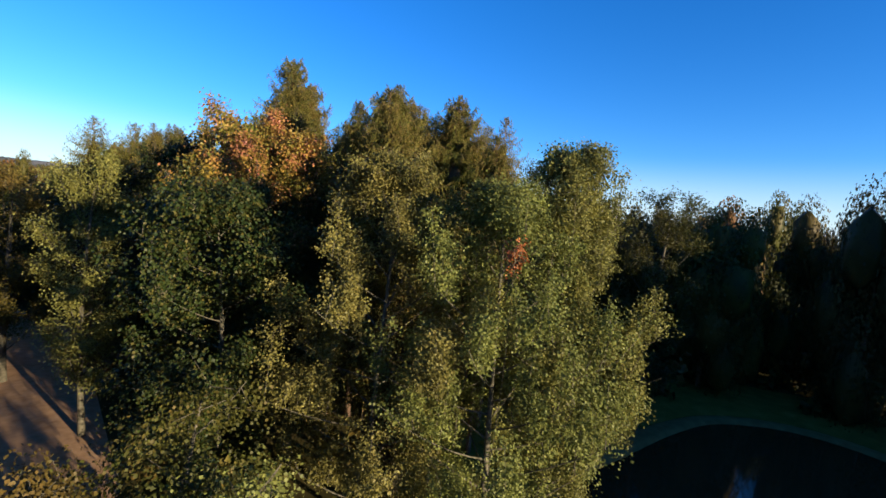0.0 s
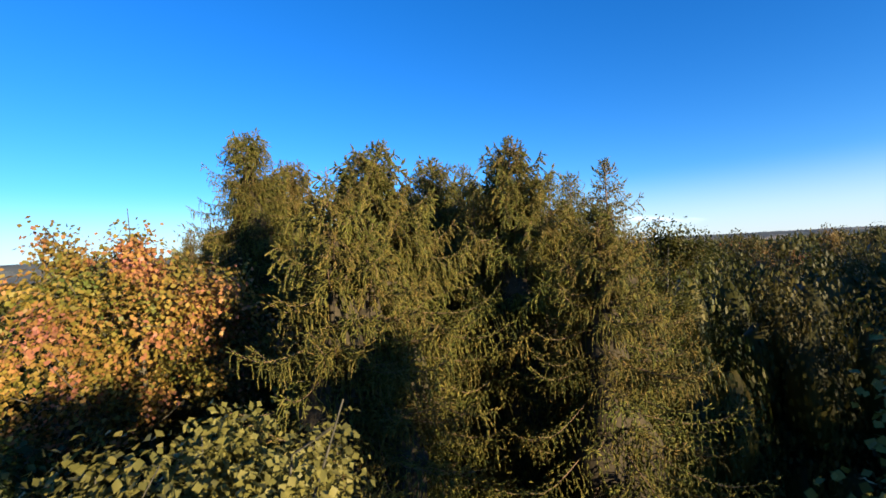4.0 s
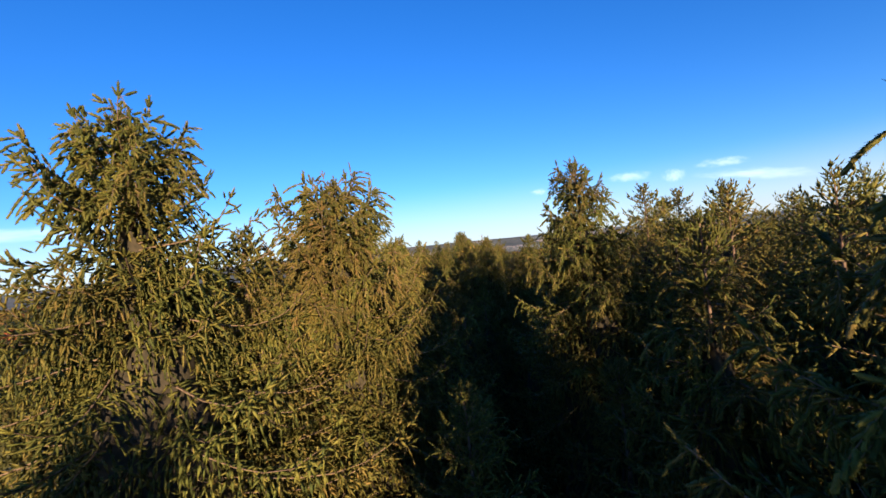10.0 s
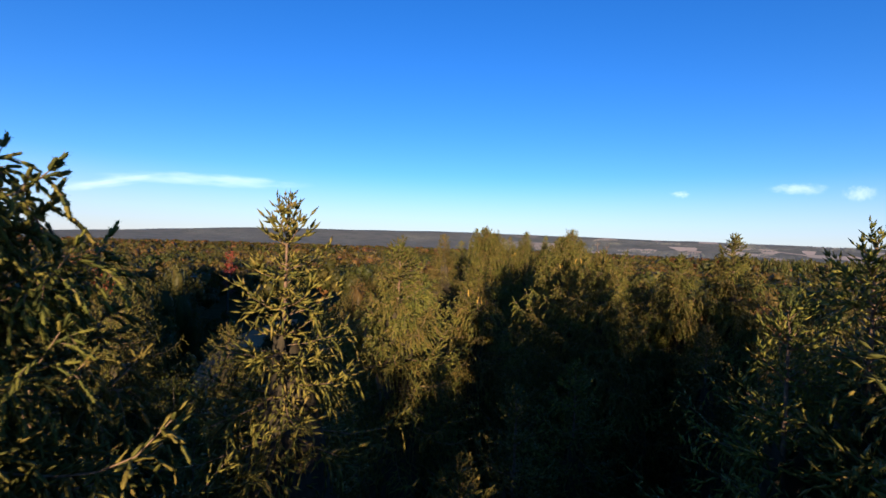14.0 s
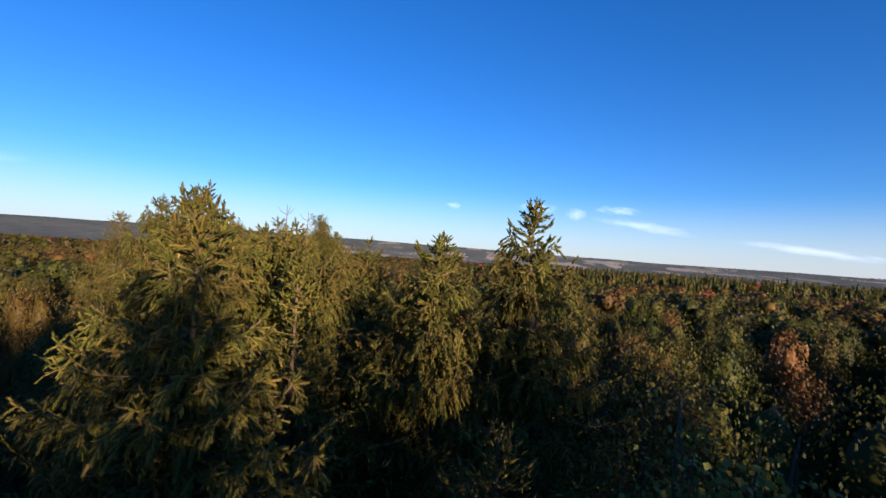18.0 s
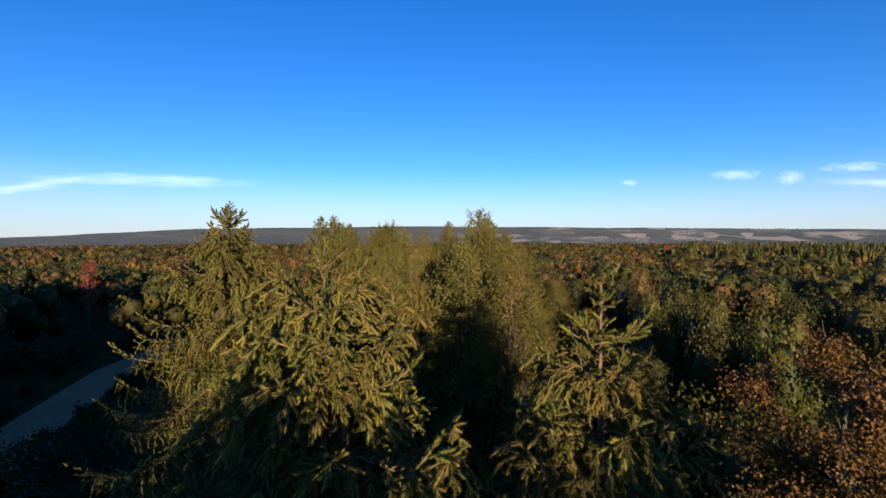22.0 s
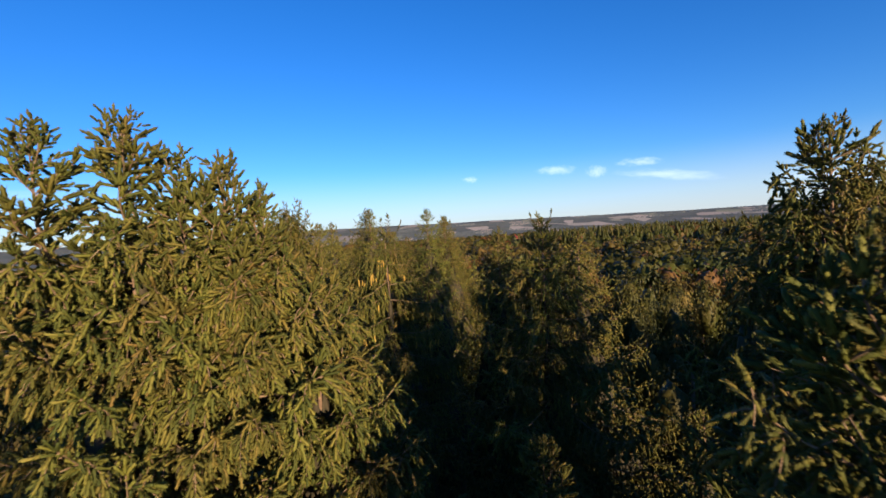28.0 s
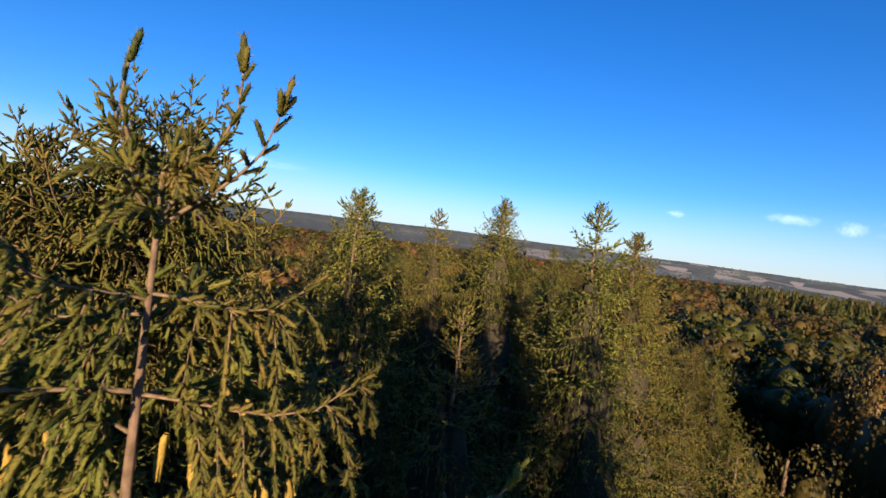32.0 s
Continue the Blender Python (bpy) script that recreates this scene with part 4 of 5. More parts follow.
near_spruce(-5.1, 55.85, 13.14, 24, wide=1.45, spread=0.95, gap=0.36, cones=130, fine=2.8, lift=0.12, few=5, curtain=3.2, clear=0.6, open_side=-0.75,
            arms=((12.92, -2.1, 66, 0.37), (12.92, 1.15, 60, 0.45), (12.9, 0.27, 36, 0.42), (13.02, 3.6, 40, 0.2)),
            label="tall open spruce with level limbs, hanging twigs and many tan cones")
near_spruce(-2.6, 53.12, 13.08, 25, wide=1.4, spread=0.55, gap=0.26, few=5, lift=1.1, fine=2.6, curtain=0.0,
            arms=((12.2, 2.62, 4, 1.0), (12.9, 0.3, 50, 0.28), (12.9, 2.4, 48, 0.26), (12.8, 4.4, 45, 0.36), (12.75, 1.4, 40, 0.38)), label="spindly green spruce with open upswept arms")
near_spruce(-4.55, 50.35, 12.97, 30, wide=0.8, spread=0.5, gap=0.29, depth=2.6, fine=2.6, clear=0.3, label="young green spruce with upright tip shoots")
near_spruce(-2.98, 56.36, 13.0, 26, wide=1.3, spread=0.45)
near_spruce(-7.65, 57.4, 13.8, 27, twin=((-0.13, -0.72, -0.42),), wide=1.9, spread=0.7, flat=0.3, dry=1, fine=0.0, gap=0.27)
near_spruce(-5.33, 52.43, 12.8, 28, wide=1.1, spread=0.6, flat=0.15, dry=1, gap=0.29, depth=3.6, fine=1.6, arms=((12.7, 0.4, 42, 0.22), (12.7, 3.3, 42, 0.22)))
near_spruce(-4.5, 50.75, 12.45, 29, wide=0.5, spread=0.4, gap=0.3, few=4, depth=2.6, fine=2.6, arms=((12.2, 1.0, 60, 0.3), (12.15, 3.4, 55, 0.3)), label="slim young spruce between taller ones")
KNOWN = [(o.location.x, o.location.y) for o in scene.objects if o.name.startswith("spruce_tree")]
for k, (x, y, top, kind, dry) in enumerate((
        (0.4, 46.2, 12.9, 3, 1), (1.4, 46.0, 12.5, 1, 0), (9.0, 17.2, 11.8, 3, 0), (7.28, 27.07, 13.2, 4, 0), (1.93, 27.58, 13.18, 0, 1), (3.3, 29.6, 11.3, 2, 0),
        (0.9, 31.25, 12.7, 4, 1), (3.66, 35.3, 12.4, 2, 0), (0.0, 48.4, 13.69, 3, 0), (-6.64, 47.2, 13.3, 5, 0),
        (-7.93, 66.5, 14.1, 1, 0), (-4.65, 66.5, 13.6, 2, 0), (-7.85, 60.3, 13.4, 4, 1), (-4.9, 62.0, 13.7, 0, 0), (-1.53, 56.0, 12.7, 4, 0),
        (-9.2, 55.0, 13.0, 5, 1), (3.2, 23.2, 12.2, 4, 1), (10.2, 22.0, 12.1, 1, 0), (8.8, 24.0, 12.5, 0, 0), (9.6, 28.5, 12.3, 3, 0), (-1.2, 44.8, 12.3, 2, 0),
        (9.6, 20.2, 12.8, 0, 0), (8.3, 21.6, 12.9, 3, 0), (9.2, 23.4, 12.6, 3, 0), (6.3, 32.2, 11.9, 2, 0), (-5.73, 59.45, 12.37, 2, 0), (-9.5, 62.6, 13.7, 5, 0),
        (-7.5, 65.4, 14.05, 2, 0), (-8.9, 64.8, 13.6, 0, 0), (-4.5, 64.6, 13.5, 4, 0))):
    far_spruce(x, y, top, kind, dry, 47 * k)
    KNOWN.append((x, y))
# two more spruces, mostly out of view, added to block the low sun
for k, (x, y, top) in enumerate(((6.1, 29.3, 13.05), (5.55, 29.0, 12.55))):
    far_spruce(x, y, top, 1 + k, 0, 20 + 50 * k)
    KNOWN.append((x, y))


def sun_gap(x, y):
    """The break in the belt through which the sun reaches the far side of the lane."""
    return 20 < y < 30 and x > 3.5 and abs((x - 1.5) * 0.875 + (y - 32.9) * 0.485) < 0.9


# a close belt of spruces along the sunny side of the grove, thickened to block low sun
rng = np.random.default_rng(6)
for gy in np.arange(16.5, 32.6, 1.3):
    for gx in (1.5, 2.6, 3.7, 4.9, 6.1):
        x, y = float(np.interp(gy, LANE[:, 1], LANE[:, 0])) + gx + rng.uniform(-0.5, 0.5), gy + rng.uniform(-0.5, 0.5)
        if min(math.hypot(x - a, y - b) for a, b in KNOWN) < 0.95 or (gy < 20.5 and gx > 4.7):
            continue
        if sun_gap(x, y):
            continue
        top = float(np.interp(y, [16, 17.5, 19, 25, 28, 32], [11.6, 12.5, 12.8, 12.7, 13.0, 12.9])) + rng.uniform(-0.4, 0.25)
        if gx < 2.5:
            top = min(top, gap_to_lane(x, y)[1] - 0.55)
        far_spruce(x, y, top, int(rng.integers(6)), 0, rng.uniform(0, 360))
        KNOWN.append((x, y))
# young tips under the open lane
rng = np.random.default_rng(14)
for k, gy in enumerate(np.arange(19.0, 58.0, 1.5)):
    x, y = float(np.interp(gy, LANE[:, 1], LANE[:, 0])) + (0.85 if k % 2 else -0.85) + rng.uniform(-0.35, 0.35), gy + rng.uniform(-0.3, 0.3)
    if min(math.hypot(x - a, y - b) for a, b in KNOWN) > 1.05:
        far_spruce(x, y, gap_to_lane(x, y)[1] - 1.35 - rng.uniform(0, 0.8), k, 0, rng.uniform(0, 360), low=True, label="lower green spruce under taller neighbours")
        KNOWN.append((x, y))
# the rest of the grove, lower between the tall ones
rng = np.random.default_rng(5)
for gy in np.arange(13, 80, 2.9):
    mid = np.interp(gy, [12, 25, 40, 60, 80], [4.5, 3.5, 0.5, -4, -6])
    for gx in np.arange(-8.7, 8.8, 2.9):
        x, y = mid + gx + rng.uniform(-1.0, 1.0), gy + rng.uniform(-1.0, 1.0)
        if min(math.hypot(x - a, y - b) for a, b in KNOWN) < 1.4 or (gy < 22 and abs(gx) > 3.1) or (y < 26 and x < mid - 1.8):
            continue
        d, z = gap_to_lane(x, y)
        top = rng.uniform(8.6, 11.9) if gy < 62 else rng.uniform(11.5, 13.2)
        if gy > 33 and gx > 1.5:
            top = rng.uniform(7.2, 9.2) if gy < 46 else rng.uniform(8.4, 10.0)
        if gy > 33 and gx > 4.5:
            continue
        if 37 < gy < 49 and gx < -3.5:
            top = rng.uniform(6.5, 8.4)
        if 44 < gy < 60 and -3 < gx < 1.5:
            top = rng.uniform(11.5, 12.8)
        if 19 < gy < 33 and gx > 1.5:
            top = rng.uniform(11.8, 12.9)
        if gy < 19:
            top = min(top, 10.6)
        if d < 2.6:      # the crowns that the flight passes over
            top = z - np.interp(d, [0, 1.2, 2.6], [1.5, 1.0, 0.4]) - rng.uniform(0, 0.6)
            if gy < 19:
                top -= 1.5
        if sun_gap(x, y):
            top = min(top, 11.2)
        far_spruce(x, y, top, int(rng.integers(6)), int(rng.uniform() < 0.4), rng.uniform(0, 360))
        KNOWN.append((x, y))

# ---------------- broad-leaved trees by the pond and round the grove ----------------
GREY = "aspen with pale twigs and small grey-green leaves"
ASPENS = dict(base=0.08, n_main=36, n_sub=5, tuft=0.085, upright=0.45, girth=0.5, spires=3)
broadleaf("aspen_tree", 3.3, 10.4, 9.4, 2.6, 2.4, 95000, 0.056, ASPEN, BIRCH_BARK, 31, "tall " + GREY, **ASPENS)
broadleaf("aspen_tree", 7.55, 9.1, 9.95, 2.0, 2.1, 90000, 0.056, ASPEN, BIRCH_BARK, 32, "tall " + GREY, **ASPENS)
broadleaf("aspen_tree", 5.6, 8.7, 8.9, 2.3, 2.2, 78000, 0.056, ASPEN, BIRCH_BARK, 33, "shorter " + GREY, **ASPENS)
broadleaf("maple_sapling", 5.3, 8.4, 7.95, 0.2, 0.18, 420, 0.05, RED, BIRCH_BARK, 34, "slim leaning maple shoot with a tuft of red leaves", base=0.95, n_main=5, n_sub=4, tuft=0.08, girth=0.07, lean=(-0.65, -1.7), limb_rise=0.12)
broadleaf("maple_tree", 1.0, 17.6, 10.7, 2.7, 2.5, 74000, 0.085, OLIVE, BIRCH_BARK, 35, "maple turning orange above and green below", base=0.15, n_main=32, n_sub=9, tuft=0.17, girth=0.6, turned=MAPLE)
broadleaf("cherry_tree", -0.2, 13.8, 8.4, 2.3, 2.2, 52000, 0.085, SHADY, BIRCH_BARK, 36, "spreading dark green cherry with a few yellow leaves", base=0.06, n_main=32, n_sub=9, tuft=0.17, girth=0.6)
broadleaf("shrub", -0.6, 8.6, 4.6, 1.8, 1.6, 12000, 0.07, OAK, BIRCH_BARK, 37, "leafy green shrub under the trees", base=0.05, n_main=14)
broadleaf("shrub", 0.3, 6.4, 4.2, 1.2, 1.2, 9000, 0.06, ASPEN, BIRCH_BARK, 38, "pale green sapling thicket", base=0.05, n_main=14)
broadleaf("shrub", -2.6, 7.8, 4.0, 1.3, 1.3, 9000, 0.07, GOLD, BIRCH_BARK, 39, "yellowing shrub below the trees", base=0.05, n_main=14)
broadleaf("birch_tree", -4.6, 19.5, 9.1, 1.3, 1.3, 26000, 0.07, ASPEN, BIRCH_BARK, 40, "slim birch with a pale trunk by the track", base=0.08, n_main=20, girth=0.6)
broadleaf("ash_tree", -13.8, 32.5, 10.3, 2.4, 2.4, 30000, 0.085, GOLD, BIRCH_BARK, 56, "tall golden ash on the far side of the track", base=0.08, n_main=20, girth=0.6)
broadleaf("ash_tree", -8.9, 25.5, 8.2, 2.2, 2.0, 20000, 0.08, GOLD, BIRCH_BARK, 41, "golden ash beside the track", base=0.15, n_main=16)
broadleaf("birch_tree", 17.3, 14.6, 10.0, 1.9, 1.9, 22000, 0.075, OLIVE, BIRCH_BARK, 42, "birch at the edge of the pond", base=0.06, n_main=20, girth=0.6)
broadleaf("birch_tree", 13.1, 18.6, 10.7, 2.0, 2.0, 22000, 0.075, OAK, BIRCH_BARK, 43, "dark green birch behind the pond", base=0.06, n_main=20, girth=0.6)
broadleaf("cherry_tree", 8.0, 38.2, 11.2, 1.7, 1.6, 22000, 0.06, GOLD, BIRCH_BARK, 44, "cherry with thin golden leaves below the spruces", base=0.3, n_main=16)
broadleaf("oak_tree", 7.2, 48.2, 10.9, 2.0, 2.0, 52000, 0.062, OLIVE, BIRCH_BARK, 45, "olive-green oak with rust-red upper leaves", base=0.25, n_main=20, turned=RUST)
broadleaf("oak_tree", 3.4, 56.4, 8.8, 1.6, 1.6, 24000, 0.065, OLIVE, BIRCH_BARK, 46, "bright green oak beside the spruces", base=0.3, n_main=16)
broadleaf("maple_sapling", 1.96, 56.4, 8.9, 0.6, 0.6, 700, 0.08, RED, BIRCH_BARK, 47, "slim maple with bright red leaves", base=0.85, n_main=5, girth=0.4)
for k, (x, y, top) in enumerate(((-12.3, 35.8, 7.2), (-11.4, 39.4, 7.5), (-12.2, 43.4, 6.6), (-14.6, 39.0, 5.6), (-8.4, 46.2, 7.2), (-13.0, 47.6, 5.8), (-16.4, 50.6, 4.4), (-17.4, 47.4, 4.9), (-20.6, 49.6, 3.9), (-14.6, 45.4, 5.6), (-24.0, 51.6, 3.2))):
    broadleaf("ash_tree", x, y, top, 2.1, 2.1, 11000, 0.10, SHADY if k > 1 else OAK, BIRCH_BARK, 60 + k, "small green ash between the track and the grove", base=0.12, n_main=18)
broadleaf("ash_tree", -9.3, 42.3, 8.0, 2.0, 2.0, 12000, 0.10, SHADY, BIRCH_BARK, 48, "dark green ash by the spruces, shade put into its leaf colour", base=0.2, n_main=16)
broadleaf("aspen_tree", 5.35, 18.3, 11.1, 0.4, 0.4, 4200, 0.04, ASPEN, TWIG, 49, "thin aspen with pale leaves between the spruces", base=0.84, n_main=6, n_sub=4, girth=0.15, upright=0.6, tuft=0.09)
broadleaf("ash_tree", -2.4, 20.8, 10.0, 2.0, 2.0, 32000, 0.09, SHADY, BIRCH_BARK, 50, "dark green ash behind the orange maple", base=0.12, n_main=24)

broadleaf("aspen_tree", 6.4, 34.4, 11.7, 0.6, 0.6, 3500, 0.05, ASPEN, BIRCH_BARK, 51, "thin aspen with pale bare shoots between the spruces", base=0.7, n_main=8, girth=0.35, upright=1.0)
for k, (x, y, top) in enumerate(((26.8, 91, 9.6), (-55.2, 71.3, 10.6), (-31, 42.7, 10.7))):
    broadleaf("maple_tree", x, y, top, 0.9, 0.9, 1500, 0.12, RED, BIRCH_BARK, 52 + k, "crimson maple standing out of the autumn woods", base=0.4, n_main=14)

# woods all round: whole trees within reach of the eye, then one spread of crowns to the valley
MIXED = ((OAK, "dark green"), (OLIVE, "yellow-green"), (GOLD, "golden"), (RUST, "rust-coloured"), (RED, "crimson"))


def ball_template():
    """A twenty-faced ball."""
    g = (1 + 5 ** 0.5) / 2
    v = np.array([(-1, g, 0), (1, g, 0), (-1, -g, 0), (1, -g, 0), (0, -1, g), (0, 1, g), (0, -1, -g), (0, 1, -g), (g, 0, -1), (g, 0, 1), (-g, 0, -1), (-g, 0, 1)], float) / math.hypot(1, g)
    f = [(a, b, c) for a, b, c in itertools.combinations(range(12), 3) if max(np.linalg.norm(v[a] - v[b]), np.linalg.norm(v[b] - v[c]), np.linalg.norm(v[a] - v[c])) < 1.1]
    return v, np.array([(a, b, c) if np.dot(np.cross(v[b] - v[a], v[c] - v[a]), v[a]) > 0 else (a, c, b) for a, b, c in f])


LOBE = ball_template()


def crown_pile(rng, count, size, rx, rz, lobes=11, core=0.6):
    """An uneven crown: leaf clumps on the skins of rounded lobes, z = 0 at its top."""
    mid = rng.normal(0, 1, (lobes, 3))
    mid /= np.linalg.norm(mid, axis=1)[:, None]
    mid *= rng.uniform(0.35, 0.75, (lobes, 1)) * np.array((rx, rx, rz))
    ball = rng.uniform(0.28, 0.48, lobes) * rx
    which = rng.integers(lobes, size=count)
    n = rng.normal(0, 1, (count, 3)) + (0, 0, 0.35)
    n /= np.linalg.norm(n, axis=1)[:, None]
    c = mid[which] + n * (ball[which] * rng.uniform(0.75, 1.08, count))[:, None]
    top_was = c[:, 2].max()
    c[:, 2] -= top_was
    n += rng.normal(0, 0.45, (count, 3))
    n /= np.linalg.norm(n, axis=1)[:, None]
    t1 = np.cross(n, rng.normal(0, 1, (count, 3)))
    t1 /= np.linalg.norm(t1, axis=1)[:, None] + 1e-9
    t2 = np.cross(n, t1)
    l = (size * rng.uniform(0.55, 1.25, count))[:, None]
    v = np.stack([c - t1 * l * 0.5, c + t2 * l * 0.42 + n * l * 0.1, c + t1 * l * 0.5, c - t2 * l * 0.42], 1).reshape(-1, 3)
    t = (np.array([(0, 1, 2), (0, 2, 3)])[None] + (np.arange(count) * 4)[:, None, None]).reshape(-1, 3)
    ov, ot = LOBE
    inner = (mid - (0, 0, top_was))[:, None] + ov[None] * (ball * core)[:, None, None] * rng.uniform(0.75, 1.2, (lobes, len(ov), 1))
    it = ot[None] + (len(v) + np.arange(lobes) * len(ov))[:, None, None]
    return np.vstack([v, inner.reshape(-1, 3)]), np.vstack([t, it.reshape(-1, 3)])


rng = np.random.default_rng(8)
NEAR_WOOD = []
for k in range(6):
    v, t = crown_pile(rng, 18000, 0.10, 2.8, 3.0, 22, 0.66)
    NEAR_WOOD.append(build("crown", v, t, mats=(OAK,)))
v, q = tube([(0, 0, 0), (0.1, 0, 4), (0, 0.1, 8.5)], (0.17, 0.13, 0.05), 6)
WOOD_TRUNK = build("trunk", v, quads=q, mats=(BARK,), smooth=True)


def near_road(x, y):
    s = np.linspace(0, len(ROAD) - 1, 80)
    c = np.stack([np.interp(s, np.arange(len(ROAD)), ROAD[:, k]) for k in range(2)], 1)
    dx = c - (x, y)
    d = np.hypot(*dx.T).min()
    return d < 3.8 or (44 < y < 70 and np.hypot(c[:, 0] - x + 8, c[:, 1] - y + 3).min() < 4.5)


def free_spot(x, y):
    mid = np.interp(y, [12, 25, 40, 60, 80], [4.5, 3.5, 0.5, -4, -6])
    if 12 < y < 82 and -8.8 < x - mid < (8.8 if y < 33 else 5.8):
        return False
    if -4 < y < 17 and -7 < x < 29:
        return False
    if -10 < y < 21 and -9 < x < 10:
        return False
    if y < 10 and -2.0 < 0.875 * x + 0.485 * y < 15.5:      # open lawn towards the sun
        return False
    return not near_road(x, y)


rng = np.random.default_rng(9)
for gx in np.arange(-60, 61, 4.6):
    for gy in np.arange(-42, 100, 4.6):
        x, y = gx + rng.uniform(-1.6, 1.6), gy + rng.uniform(-1.6, 1.6)
        r = math.hypot(x, y - 40)
        if not free_spot(x, y) or (y > 0 and math.hypot(x, y - 38) > 48) or (y <= 0 and abs(x - 12) > 30):
            continue
        kind = int(rng.choice(5, p=(0.40, 0.35, 0.19, 0.055, 0.005)))
        top = rng.uniform(8.6, 10.8) if y > 14 else rng.uniform(10.0, 13.0)
        if x > 9 and y > 30:
            top -= 0.8 if y > 42 else 0.2
        elif x > 9 and y > 14:
            top += 0.9
        if 33 < y < 75 and 0 < x - np.interp(y, [12, 25, 40, 60, 80], [4.5, 3.5, 0.5, -4, -6]) < 11:
            top = rng.uniform(7.3, 8.7)
        elif 33 < y < 75 and x > 0:
            top += 0.3
        tree = new("broadleaf_tree")
        foot = float(ground_height(r))
        tree.matrix_basis = pose(x, y, foot, 0, 0, rng.uniform(0, 360))
        tagged(tree, MIXED[kind][1] + " broad-leaved tree in the autumn woods", "tree", "woods round the grove")
        part("trunk", WOOD_TRUNK, tree)
        c = part("crown", NEAR_WOOD[int(rng.integers(6))], tree)
        recolour(c, MIXED[kind][0])
        k = rng.uniform(0.85, 1.25)
        c.matrix_basis = Matrix.Translation((0, 0, top - foot)) @ Matrix.Diagonal((k, k, (top - foot) / 4.7, 1))


def spread_woods(name, r0, r1, step, count, size, rx, seed, label, a0=-75, a1=115, lobes=11):
    """Crowns of the woods beyond, joined, in the wide arc that lies open to view."""
    rng = np.random.default_rng(seed)
    protos = [crown_pile(rng, count, size, rx, rx * 0.8, lobes, 0.7) for _ in range(8)]
    p = Pile()
    r = r0
    while r < r1:
        w = step * (r / r0) ** 0.55
        for a in np.arange(a0, a1, math.degrees(w / r)):
            aa, rr = radians(a + rng.uniform(-0.4, 0.4) * math.degrees(w / r)), r + rng.uniform(-0.45, 0.45) * w
            x, y = -math.sin(aa) * rr, 38 + math.cos(aa) * rr
            if near_road(x, y):
                continue
            g = float(ground_height(math.hypot(x, y - 40)))
            v, t = protos[int(rng.integers(8))]
            conifer = 1.0 if a < -6 and rr > 150 and rng.uniform() < 0.8 else 0.0
            turn = rng.uniform(0, 6.28)
            c, s = math.cos(turn), math.sin(turn)
            k = (w / step) ** 0.6 * rng.uniform(0.8, 1.25)
            u = v * (k, k, k * 1.1)
            if conifer:
                f = np.clip(-u[:, 2] / (rx * 1.9 * k), 0.06, 1.0)[:, None]
                u = np.c_[u[:, :2] * (0.85 * f + 0.16), u[:, 2] * 1.3]
            u = np.c_[u[:, 0] * c - u[:, 1] * s, u[:, 0] * s + u[:, 1] * c, u[:, 2]]
            z = g + rng.uniform(9.2, 11.2) + 2.8 * conifer
            slot = 0 if conifer else int(rng.choice(5, p=(0.28, 0.36, 0.23, 0.13, 0.0) if a > 0 else (0.27, 0.36, 0.22, 0.13, 0.02)))
            p.add(u + (x, y, z), t=t, slot=slot)
        r += w * 0.9
    ob = new(name, p.mesh(name, [m for m, _ in MIXED]))
    tagged(ob, label, "woods", kind="stuff")


spread_woods("far_woods", 46, 190, 4.7, 400, 0.37, 2.9, 21, "autumn canopy of green, gold and rust crowns")
spread_woods("distant_woods", 190, 1300, 11.5, 20, 2.4, 5.4, 22, "distant mixed canopy falling to the valley", lobes=3)


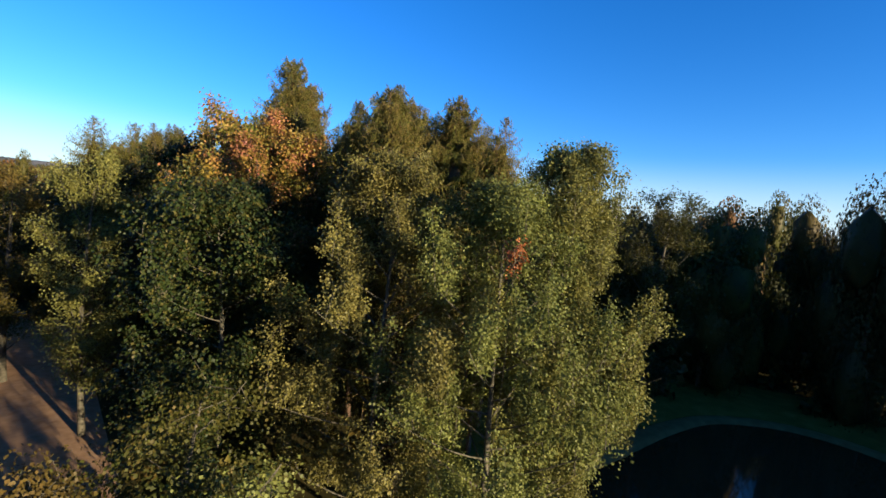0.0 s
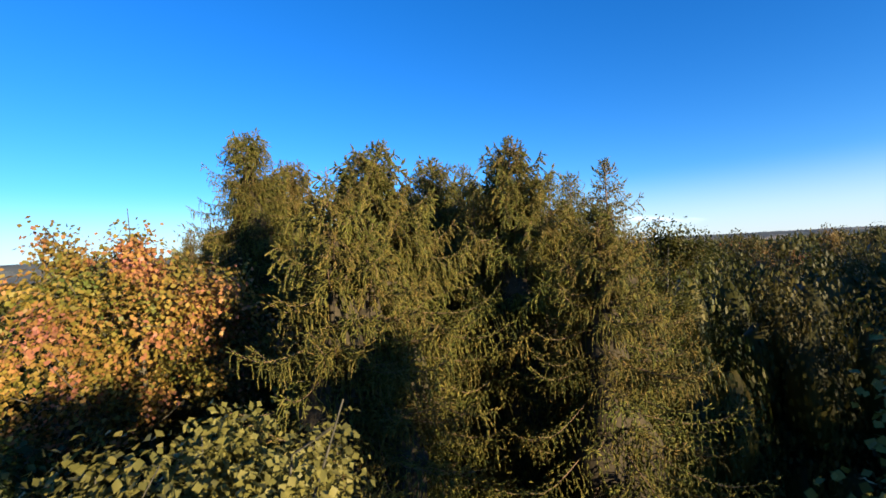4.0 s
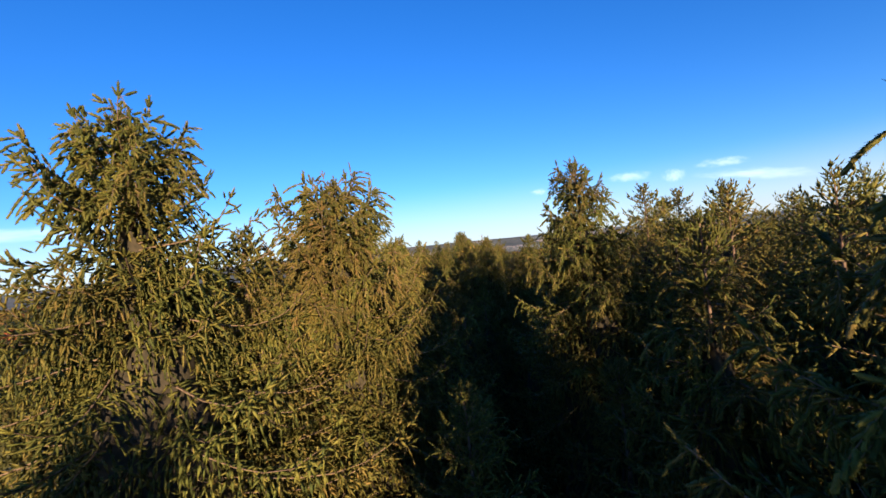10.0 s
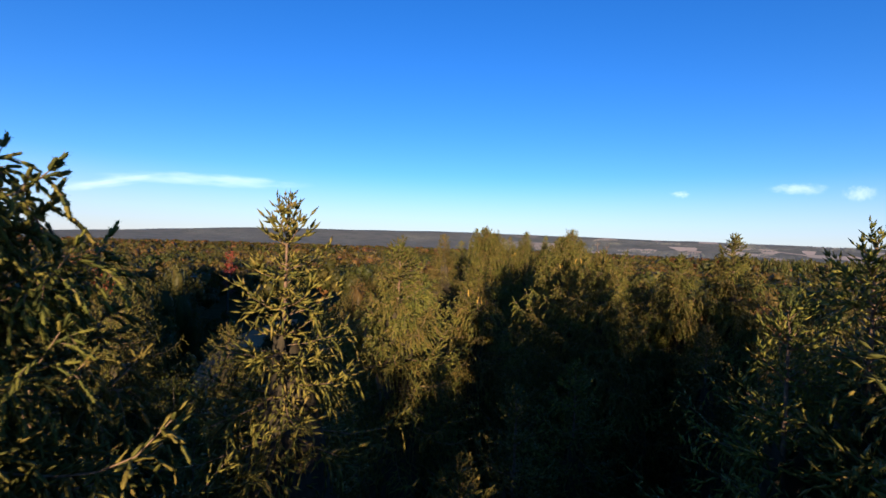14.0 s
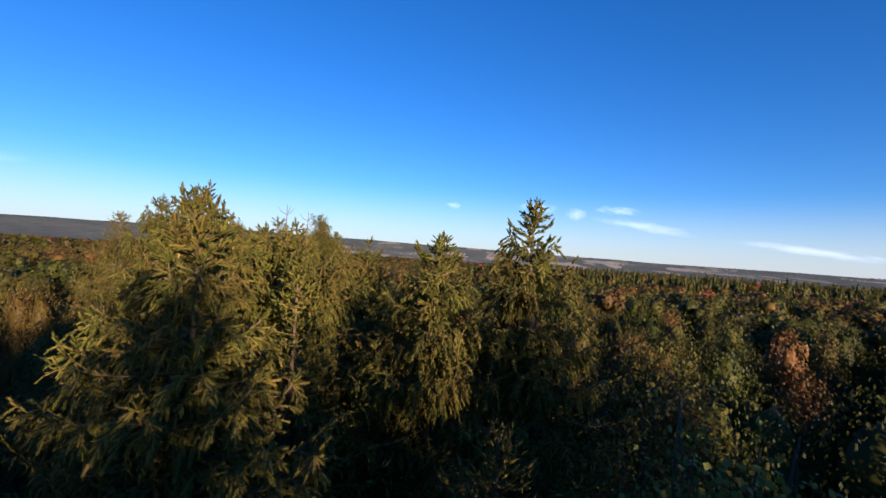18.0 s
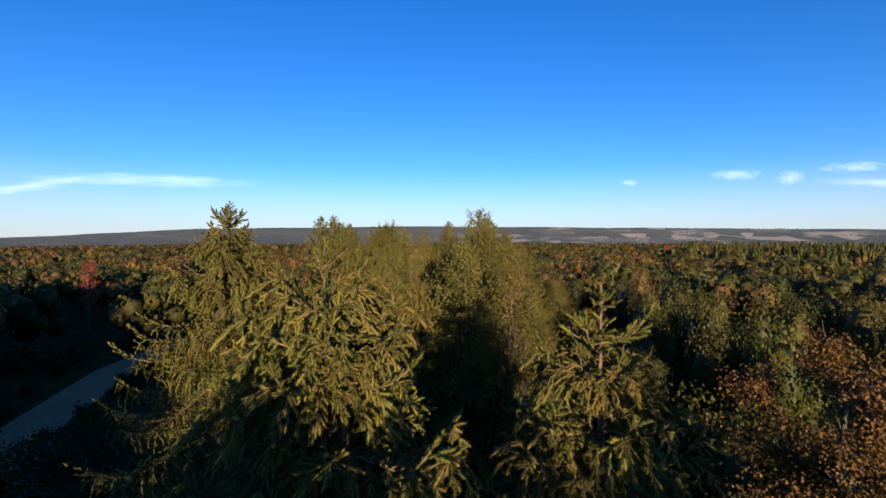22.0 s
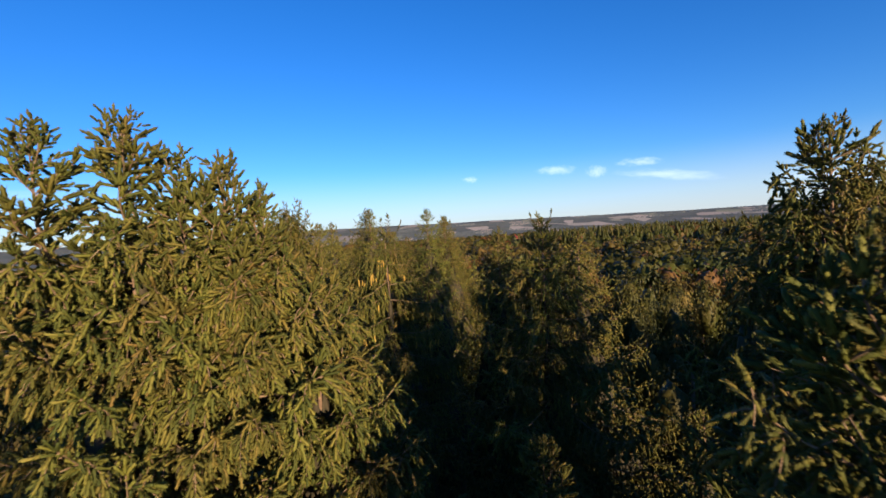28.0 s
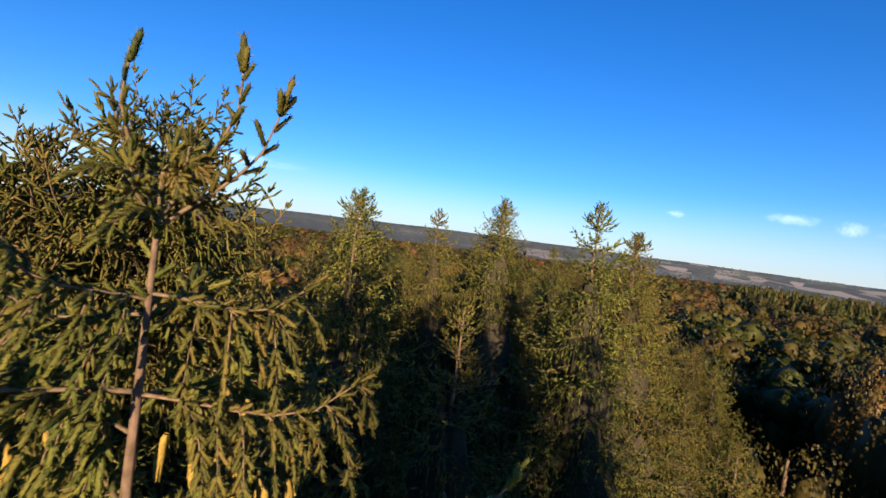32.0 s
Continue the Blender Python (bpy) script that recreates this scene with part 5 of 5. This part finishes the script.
def hill_woods():
    """Tree crowns on the far hills, joined: low four-sided clumps."""
    rng = np.random.default_rng(31)
    m, nt, b = material("hazy_hill_woods", 0.95, 0.05)
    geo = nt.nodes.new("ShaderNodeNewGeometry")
    # pale grey-green: distance haze is put into the base colour
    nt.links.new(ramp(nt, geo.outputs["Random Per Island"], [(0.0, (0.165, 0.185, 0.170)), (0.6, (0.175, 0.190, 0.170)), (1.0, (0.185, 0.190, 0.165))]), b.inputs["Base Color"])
    n = 52000
    a = np.radians(rng.uniform(-75, 118, n))
    r = np.sqrt(rng.uniform(1250 ** 2, 4300 ** 2, n))
    left = np.degrees(a)
    x, y = -np.sin(a) * r, 40 + np.cos(a) * r
    field = np.array([noise.noise((u * 0.0016, w * 0.004, 3.3)) for u, w in zip(x, y)])
    keep = (field < 0.02) | (left > 16)
    a, r, x, y, left = a[keep], r[keep], x[keep], y[keep], left[keep]
    crest = np.interp(left, *CREST)
    low = ground_height(np.minimum(r, 2400))
    high = np.array([np.interp(q, [2400, 3400, 4300], [-50, -30 + 0.35 * max(c, 0), c]) for q, c in zip(r, crest)])
    z = np.where(r > 2400, high, low) - 3
    size = rng.uniform(7, 9, len(r)) * (0.6 + 0.5 * r / 4300) * np.where(left > 10, 0.55, 1.0)
    rim = np.array([(math.cos(k * 1.2566), math.sin(k * 1.2566)) for k in range(5)])
    base = np.stack([x, y, z], 1)[:, None] + np.concatenate([rim * 1.0, np.zeros((5, 1))], 1)[None] * size[:, None, None] * rng.uniform(0.7, 1.3, (len(r), 5, 1))
    tip = np.stack([x, y, z + size * rng.uniform(0.8, 1.1, len(r))], 1)[:, None]
    v = np.concatenate([base, tip], 1).reshape(-1, 3)
    t1 = [(k, (k + 1) % 5, 5) for k in range(5)]
    t = (np.array(t1)[None] + (np.arange(len(r)) * 6)[:, None, None]).reshape(-1, 3)
    tagged(new("hill_woods", build("hill_woods", v, t, mats=(m,), smooth=True)), "woods on the far hills, haze put into their pale grey-green", "woods", kind="stuff")


hill_woods()


def undergrowth():
    """Low leafy thicket between the trees of the woods, joined."""
    rng = np.random.default_rng(41)
    protos = [crown_pile(rng, 100, 0.34, 1.5, 1.2, 6, 0.4) for _ in range(6)]
    p = Pile()
    for _ in range(1500):
        x, y = rng.uniform(-60, 60), rng.uniform(-40, 96)
        if near_road(x, y) or (-4 < y < 17 and 6 < x < 29) or (-12 < y < 6 and -6 < x < 8):
            continue
        if y < 10 and -2.0 < 0.875 * x + 0.485 * y < 15.5:
            continue
        v, t = protos[int(rng.integers(6))]
        k = rng.uniform(0.7, 1.4)
        g = float(ground_height(math.hypot(x, y - 40)))
        top = rng.uniform(1.3, 3.2)
        p.add(v * (k, k, k * 1.2) + (x, y, g + top), t=t, slot=int(rng.choice(4, p=(0.45, 0.3, 0.15, 0.1))))
    protos = [crown_pile(rng, 380, 0.18, 1.2, 1.1, 7, 0.4) for _ in range(6)]
    for k in np.arange(3.0, 8.0, 0.035):      # ragged bushes along both edges of the track
        at = np.array([np.interp(k, np.arange(len(ROAD)), ROAD[:, j]) for j in range(2)])
        on = np.array([np.interp(k + 0.05, np.arange(len(ROAD)), ROAD[:, j]) for j in range(2)]) - at
        side = np.array((-on[1], on[0])) / np.hypot(*on) * rng.choice((-1, 1)) * rng.uniform(2.9, 5.4)
        v, t = protos[int(rng.integers(6))]
        q = rng.uniform(0.5, 1.25)
        p.add(v * q + (*(at + side), GROUND + rng.uniform(0.5, 1.4) * q + 0.5), t=t, slot=int(rng.choice(4, p=(0.45, 0.3, 0.15, 0.1))))
    tagged(new("undergrowth", p.mesh("undergrowth", [m for m, _ in MIXED])), "low leafy thicket on the woodland floor", "undergrowth", kind="stuff")


undergrowth()
